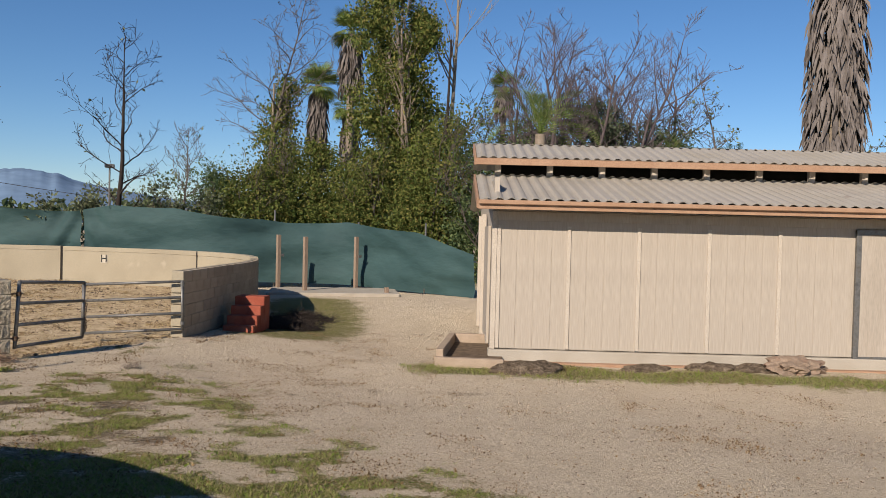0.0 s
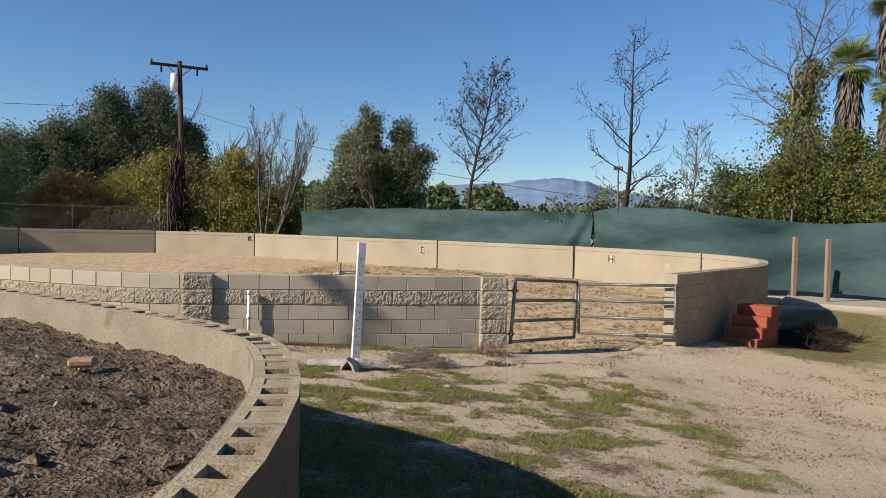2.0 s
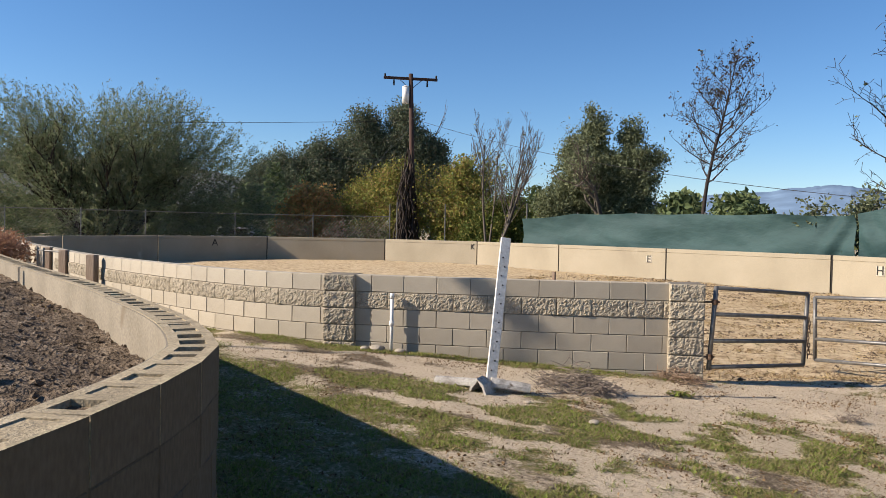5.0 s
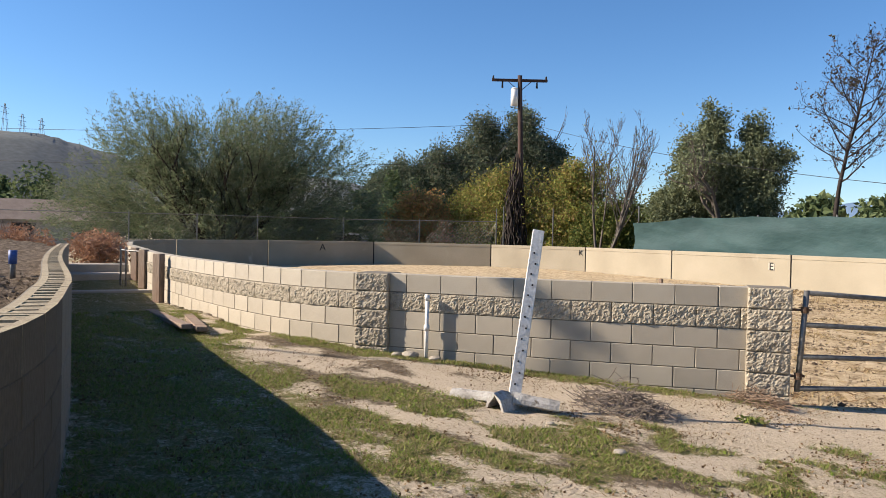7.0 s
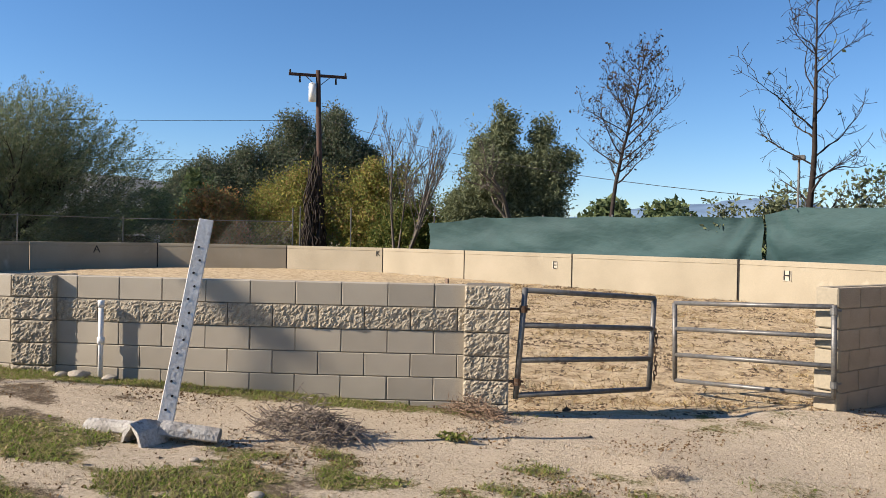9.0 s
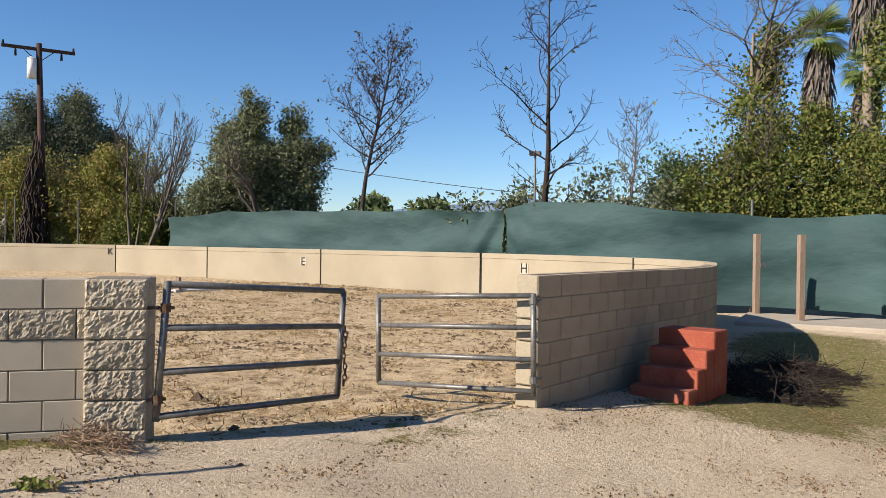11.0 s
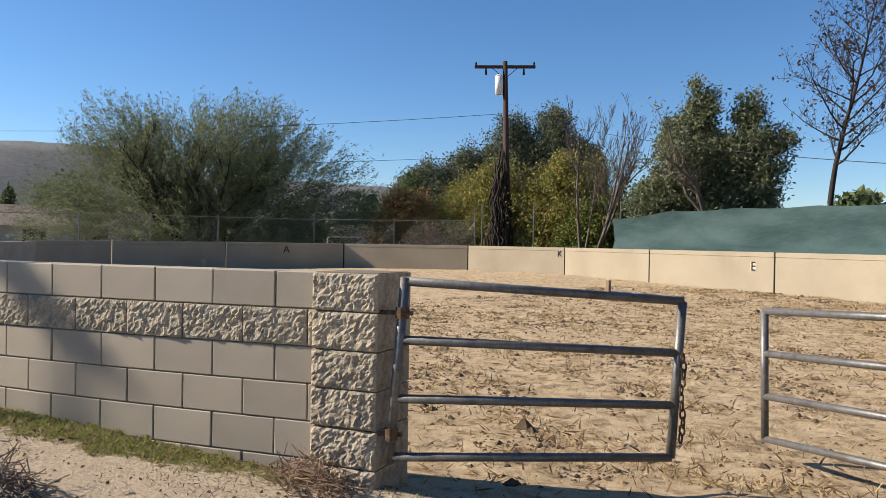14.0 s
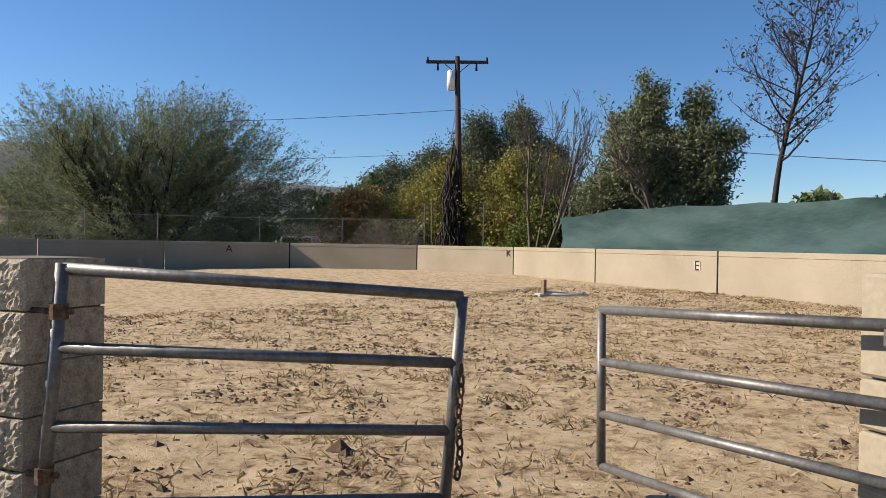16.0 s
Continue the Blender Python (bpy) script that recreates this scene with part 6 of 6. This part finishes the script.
# ---- brush and weeds ----
def brush(name, at, n, rx, ry, h, mat, label, seed, r=0.004, category="brush"):
    g = random.Random(seed)
    t = thing(name, at, label, category)
    bars = []
    for i in range(n):
        a, q = g.uniform(0, math.tau), math.sqrt(g.random())
        c = Vector((math.cos(a) * q * rx, math.sin(a) * q * ry, h * (1 - q) * g.uniform(0.1, 0.9) + 0.01))
        d = Vector((g.gauss(0, 1), g.gauss(0, 1) * ry / rx, g.gauss(0, 0.35))).normalized()
        l = g.uniform(0.12, 0.42) * rx / 0.5
        prev = c - d * l / 2
        for j in range(3):
            nx = prev + d * (l / 3) + Vector((g.gauss(0, 0.02), g.gauss(0, 0.02), g.gauss(0, 0.02)))
            nx.z = max(0.0, nx.z)
            bars.append((prev, nx, r, r * 0.7))
            prev = nx
    tagged(piece("twig_tangle", bars_mesh("twig_tangle", bars, mat), t), kind="stuff")
    return t


x, y = -2.45, 10.12
brush("brush_pile", (x, y, gz(x, y)), 330, 0.42, 0.30, 0.34, M_TWIG, "tangled pile of dry grey twigs", 3)
x, y = -1.82, 11.55
brush("dry_weeds", (x, y, gz(x, y)), 200, 0.30, 0.16, 0.20, material("brown_weeds", [(0.20, 0.135, 0.09), (0.30, 0.21, 0.145)], 20), "dry brown weeds at the foot of the pillar", 4, 0.003, "weeds")
x, y = -1.55, 10.75
w = thing("green_weed", (x, y, gz(x, y)), "small pale green weed on the sand", "weed")
piece("leaf_tuft", leaves_mesh("leaf_tuft", cloud([((0, 0, 0.04), (0.18, 0.08, 0.03))], 90, 2, 0.1), 0.03, M_GRASS, 3), w)
x, y = 3.15, 16.7
brush("brush_pile", (x, y, gz(x, y)), 420, 0.75, 0.6, 0.32, M_DARKBARK, "dark heap of dead twigs beside the mounting steps", 8, 0.006)
# Second heap added to deepen the dark of the wall end's shadow.
x, y = 3.75, 18.3
brush("brush_pile", (x, y, gz(x, y)), 460, 0.85, 0.8, 0.30, M_DARKBARK, "dark heap of dead twigs beside the mounting steps", 9, 0.006)
x, y = -0.05, 10.95
brush("dry_tuft", (x, y, gz(x, y)), 60, 0.11, 0.09, 0.08, M_TWIG, "small dry tuft on the sand", 6, 0.0025, "weeds")

# pink dry shrubs at the alley's end
for i, (x, y, s) in enumerate(((-17.9, 12.1, 1.0), (-19.6, 12.9, 1.1), (-18.9, 10.6, 1.2), (-20.5, 9.5, 1.3), (-21.5, 11.5, 1.3))):
    bars, tips = limbs(400 + i, (x, y, 0.75), 0.9 * s, 0.015, spread=0.5, stems=9, fan=0.5, plan=[(5, 0.45), (3, 0.5)])
    tree("dry_shrub", (x, y, 0.75), "dry pinkish shrub at the end of the alley", M_TWIG, bars, cloud([((x, y, 1.3), (0.75 * s, 0.75 * s, 0.5 * s))], 2600, i, 0.2, 0.4, 3), L_PINK, 0.035, "shrub", "dry shrubs", long=3)


# ---- scattered small stuff ----
def lumps(name, P, size, mat, seed, flat=0.6):
    """Many small clods, each an uneven octahedron."""
    r = np.random.default_rng(seed)
    n = len(P)
    base = np.array([(1, 0, 0), (0, 1, 0), (-1, 0, 0), (0, -1, 0), (0, 0, 1), (0, 0, -1)], float)
    s = size * np.exp(r.normal(0, 0.5, (n, 1, 1)))
    V = base[None] * s * (1 + 0.4 * r.uniform(-1, 1, (n, 6, 1)))
    a = r.uniform(0, math.tau, n)
    c, sn = np.cos(a)[:, None], np.sin(a)[:, None]
    V = np.stack([V[..., 0] * c - V[..., 1] * sn, V[..., 0] * sn + V[..., 1] * c, V[..., 2] * flat], -1) + P[:, None]
    f = np.array([(0, 1, 4), (1, 2, 4), (2, 3, 4), (3, 0, 4), (1, 0, 5), (2, 1, 5), (3, 2, 5), (0, 3, 5)])
    F = (f[None] + (np.arange(n) * 6)[:, None, None]).reshape(-1, 3)
    me = bpy.data.meshes.new(name)
    me.from_pydata(V.reshape(-1, 3).tolist(), [], F.tolist())
    me.materials.append(mat)
    return me


def surface(ob):
    """Heights of a mesh's points, read at plan places."""
    me = ob.data
    co = np.empty(len(me.vertices) * 3)
    me.vertices.foreach_get("co", co)
    co = co.reshape(-1, 3)
    cells = {}
    for x, y, z in co:
        cells[(int(x * 10 // 1), int(y * 10 // 1))] = z
    return lambda x, y, d: np.array([cells.get((int(u * 10 // 1), int(v * 10 // 1)), w) for u, v, w in zip(x, y, d)])


ground_at = surface(ground)


def scatter(n, x0, x1, y0, y1, seed, keep):
    r = np.random.default_rng(seed)
    x, y = r.uniform(x0, x1, n), r.uniform(y0, y1, n)
    k = keep(x, y, r.random(n)) & ~inside(BED_POLY, x, y) & (near_line(BED, x, y) > 0.02)
    x, y = x[k], y[k]
    return np.stack([x, y, ground_at(x, y, ground_height(x, y))], -1)


def grass_at(x, y):
    xs, ys, g = GRASS_MAP
    i = np.clip(np.searchsorted(xs, x), 0, len(xs) - 1)
    j = np.clip(np.searchsorted(ys, y), 0, len(ys) - 1)
    return g[j, i]


def blades(P, h, seed):
    r = np.random.default_rng(seed)
    n = len(P)
    a = r.uniform(0, math.tau, n)
    s = np.stack([np.cos(a), np.sin(a), np.zeros(n)], -1)
    l = np.stack([r.normal(0, 0.9, n), r.normal(0, 0.9, n), np.ones(n)], -1)
    hh = (h * r.uniform(0.4, 1.3, n))[:, None]
    w = hh * 0.09 + 0.0016
    V = np.stack([P - s * w, P + s * w, P + l * hh], 1).reshape(-1, 3)
    me = bpy.data.meshes.new("grass")
    me.from_pydata(V.tolist(), [], np.arange(n * 3).reshape(-1, 3).tolist())
    me.materials.append(M_GRASS)
    return me


arena_in = lambda x, y: inside(ARENA, x, y)
P = scatter(1500000, -9.5, 3.2, 2.5, 12.0, 1, lambda x, y, u: ~arena_in(x, y) & (u < 0.6 * ramp01(0.2, 0.85, grass_at(x, y)) * np.maximum(ramp01(-0.05, 0.38, fbm(x * 5.2, y * 6.6, 51, 5)), 0.8 * (grass_at(x, y) > 0.93))))
tagged(new("grass", blades(P, 0.027, 2)), "short patchy green grass on sandy ground", "grass", kind="stuff")
P = scatter(90000, -9.5, 3.0, 2.5, 12.0, 14, lambda x, y, u: ~arena_in(x, y) & (u < 0.9 * ramp01(0.3, 0.8, grass_at(x, y)) * ramp01(0.05, 0.35, fbm(x * 3.1, y * 4.2, 57, 5))))
tagged(new("low_weeds", leaves_mesh("low_weeds", P + np.array([0, 0, 0.014]), 0.017, M_GRASS, 8, long=1.5)), "low broad-leaved weeds among the grass", "weeds", kind="stuff")
P = scatter(60000, 3, 12, 6, 12, 4, lambda x, y, u: u < 0.8 * ramp01(0.4, 0.9, grass_at(x, y)))
tagged(new("grass", blades(P, 0.05, 3)), "green grass strip before the barn", "grass", kind="stuff")
P = scatter(190000, -6, 9, 2, 16, 5, lambda x, y, u: ~arena_in(x, y) & (u < 0.05 + 0.75 * ramp01(0.05, 0.45, fbm(x * 1.6, y * 1.6, 61, 4))))
tagged(new("leaf_litter", leaves_mesh("leaf_litter", P + np.array([0, 0, 0.005]), 0.013, M_LITTER, 6)), "dry brown leaf litter strewn on the sand", "leaf litter", kind="stuff")
P = scatter(60000, -7, 3, 4, 12, 17, lambda x, y, u: ~arena_in(x, y) & (u < 0.10 + 0.8 * ramp01(0.02, 0.4, fbm(x * 1.9, y * 3.0, 63, 5))))
tagged(new("dry_stalks", leaves_mesh("dry_stalks", (P + np.array([0, 0, 0.008])), 0.004, M_LITTER, 21, long=9.0)), "dry brown stalks strewn over worn ground", "stalks", kind="stuff")
P = scatter(20000, -6, 9, 2, 16, 7, lambda x, y, u: ~arena_in(x, y) & (u < 0.6))
tagged(new("grit", lumps("grit", P, 0.0055, M_CLOD, 8)), "small grit and crumbs on the sand", "grit", kind="stuff")
P = scatter(110000, -12, 2.6, 12.2, 30, 9, lambda x, y, u: arena_in(x, y) & (u < 0.10 + 0.9 * ramp01(0.1, 0.5, fbm(x * 1.6, y * 2.4, 71, 4))))
tagged(new("straw", leaves_mesh("straw", P + np.array([0, 0, 0.012]), 0.010, M_STRAW, 9, long=11.0)), "scattered straw on the arena sand", "straw", kind="stuff")
P = scatter(80000, -12, 2.6, 12.2, 30, 10, lambda x, y, u: arena_in(x, y) & (u < 0.08 + 0.9 * ramp01(0.1, 0.6, fbm(x * 1.5, y * 2.0, 81, 3))))
tagged(new("clods", lumps("clods", P, 0.014, M_CLOD, 11)), "dark earth clods on the arena sand", "clods", kind="stuff")
r5 = np.random.default_rng(15)
soil = bpy.data.objects["bed_soil"]
co = np.empty(len(soil.data.vertices) * 3)
soil.data.vertices.foreach_get("co", co)
co = co.reshape(-1, 3)
co = co[(co[:, 0] > -9) & (r5.random(len(co)) < 0.9)]
tagged(new("soil_clods", lumps("soil_clods", co + r5.normal(0, 0.03, co.shape) * [1, 1, 0.15], 0.0105, M_SOIL, 12)), "crumbled clods on the bed soil", "clods", kind="stuff")
co2 = co[r5.random(len(co)) < 0.015]
tagged(new("soil_litter", leaves_mesh("soil_litter", co2 + [0, 0, 0.02], 0.02, M_STRAW, 16)), "pale stalks and leaf bits on the bed soil", "leaf litter", kind="stuff")


# ---- houses and a car beyond the fence ----
M_SHINGLE = material("brown_shingle", [(0.148, 0.111, 0.089), (0.200, 0.155, 0.126)], 1.5, bump=0.4, fine=8)
M_STUCCO = material("pale_stucco", [(0.333, 0.296, 0.259), (0.385, 0.348, 0.303)], 0.8)


def house(at, turn, l, d, wall_h, ridge_h, label):
    h = thing("house", at, label, "house", "houses past the fence", turn=turn)
    part("wall", bar((-l / 2, -d / 2, 0), (l / 2, d / 2, wall_h)), M_STUCCO, h)
    bm = bmesh.new()
    o = 0.7
    v = [bm.verts.new(p) for p in ((-l / 2 - o, -d / 2 - o, wall_h), (l / 2 + o, -d / 2 - o, wall_h), (l / 2 + o, d / 2 + o, wall_h), (-l / 2 - o, d / 2 + o, wall_h), (-l / 2 + 1, 0, ridge_h), (l / 2 - 1, 0, ridge_h))]
    for f in ((0, 1, 5, 4), (2, 3, 4, 5), (1, 2, 5), (3, 0, 4), (3, 2, 1, 0)):
        bm.faces.new([v[i] for i in f])
    part("roof", bm, M_SHINGLE, h, "brown shingle roof")
    for k in range(4):
        x = -l / 2 + l * (k + 0.5) / 4
        win = part("window", bar((x - 0.9, -d / 2 - 0.04, 0.9), (x + 0.9, -d / 2 - 0.005, wall_h - 0.25)), M_DARK, h)
        part("sill", bar((x - 1.0, -d / 2 - 0.12, 0.8), (x + 1.0, -d / 2 - 0.006, 0.88)), M_TRIM, win)
    return h


house((-74, 26.5, 0.1), radians(70), 19, 9, 2.3, 4.2, "low house with a long brown shingle roof")
house((-66, 14.5, 0.1), radians(68), 12, 6, 2.2, 3.3, "low house with a long brown shingle roof")
M_SILVER = material("silver_paint", [(0.22, 0.22, 0.22), (0.27, 0.27, 0.27)], 3, rough=0.4, metal=0.3, bump=0)
car = thing("parked_car", (-39.8, 38.6, 0.2), "silver parked car half hidden behind the fence", "car", turn=radians(35))
part("body", bar((-2.1, -0.85, 0.3), (2.1, 0.85, 1.05), 0.12), M_SILVER, car)
cab = part("cabin", bar((-1.3, -0.74, 1.04), (1.0, 0.74, 1.66), 0.16), M_SILVER, car)
for s in (-1, 1):
    part("window", bar((-1.1, s * 0.755 - 0.01, 1.14), (0.8, s * 0.755 + 0.01, 1.55), 0.005), M_DARK, cab)
    for x in (-1.35, 1.35):
        wh = part("wheel", rod((x, s * 0.87, 0.32), (x, s * 0.70, 0.32), 0.32, sides=18), M_BLACK, car)
        part("rim", rod((x, s * 0.875, 0.32), (x, s * 0.865, 0.32), 0.19, sides=12), M_STEEL, wh)
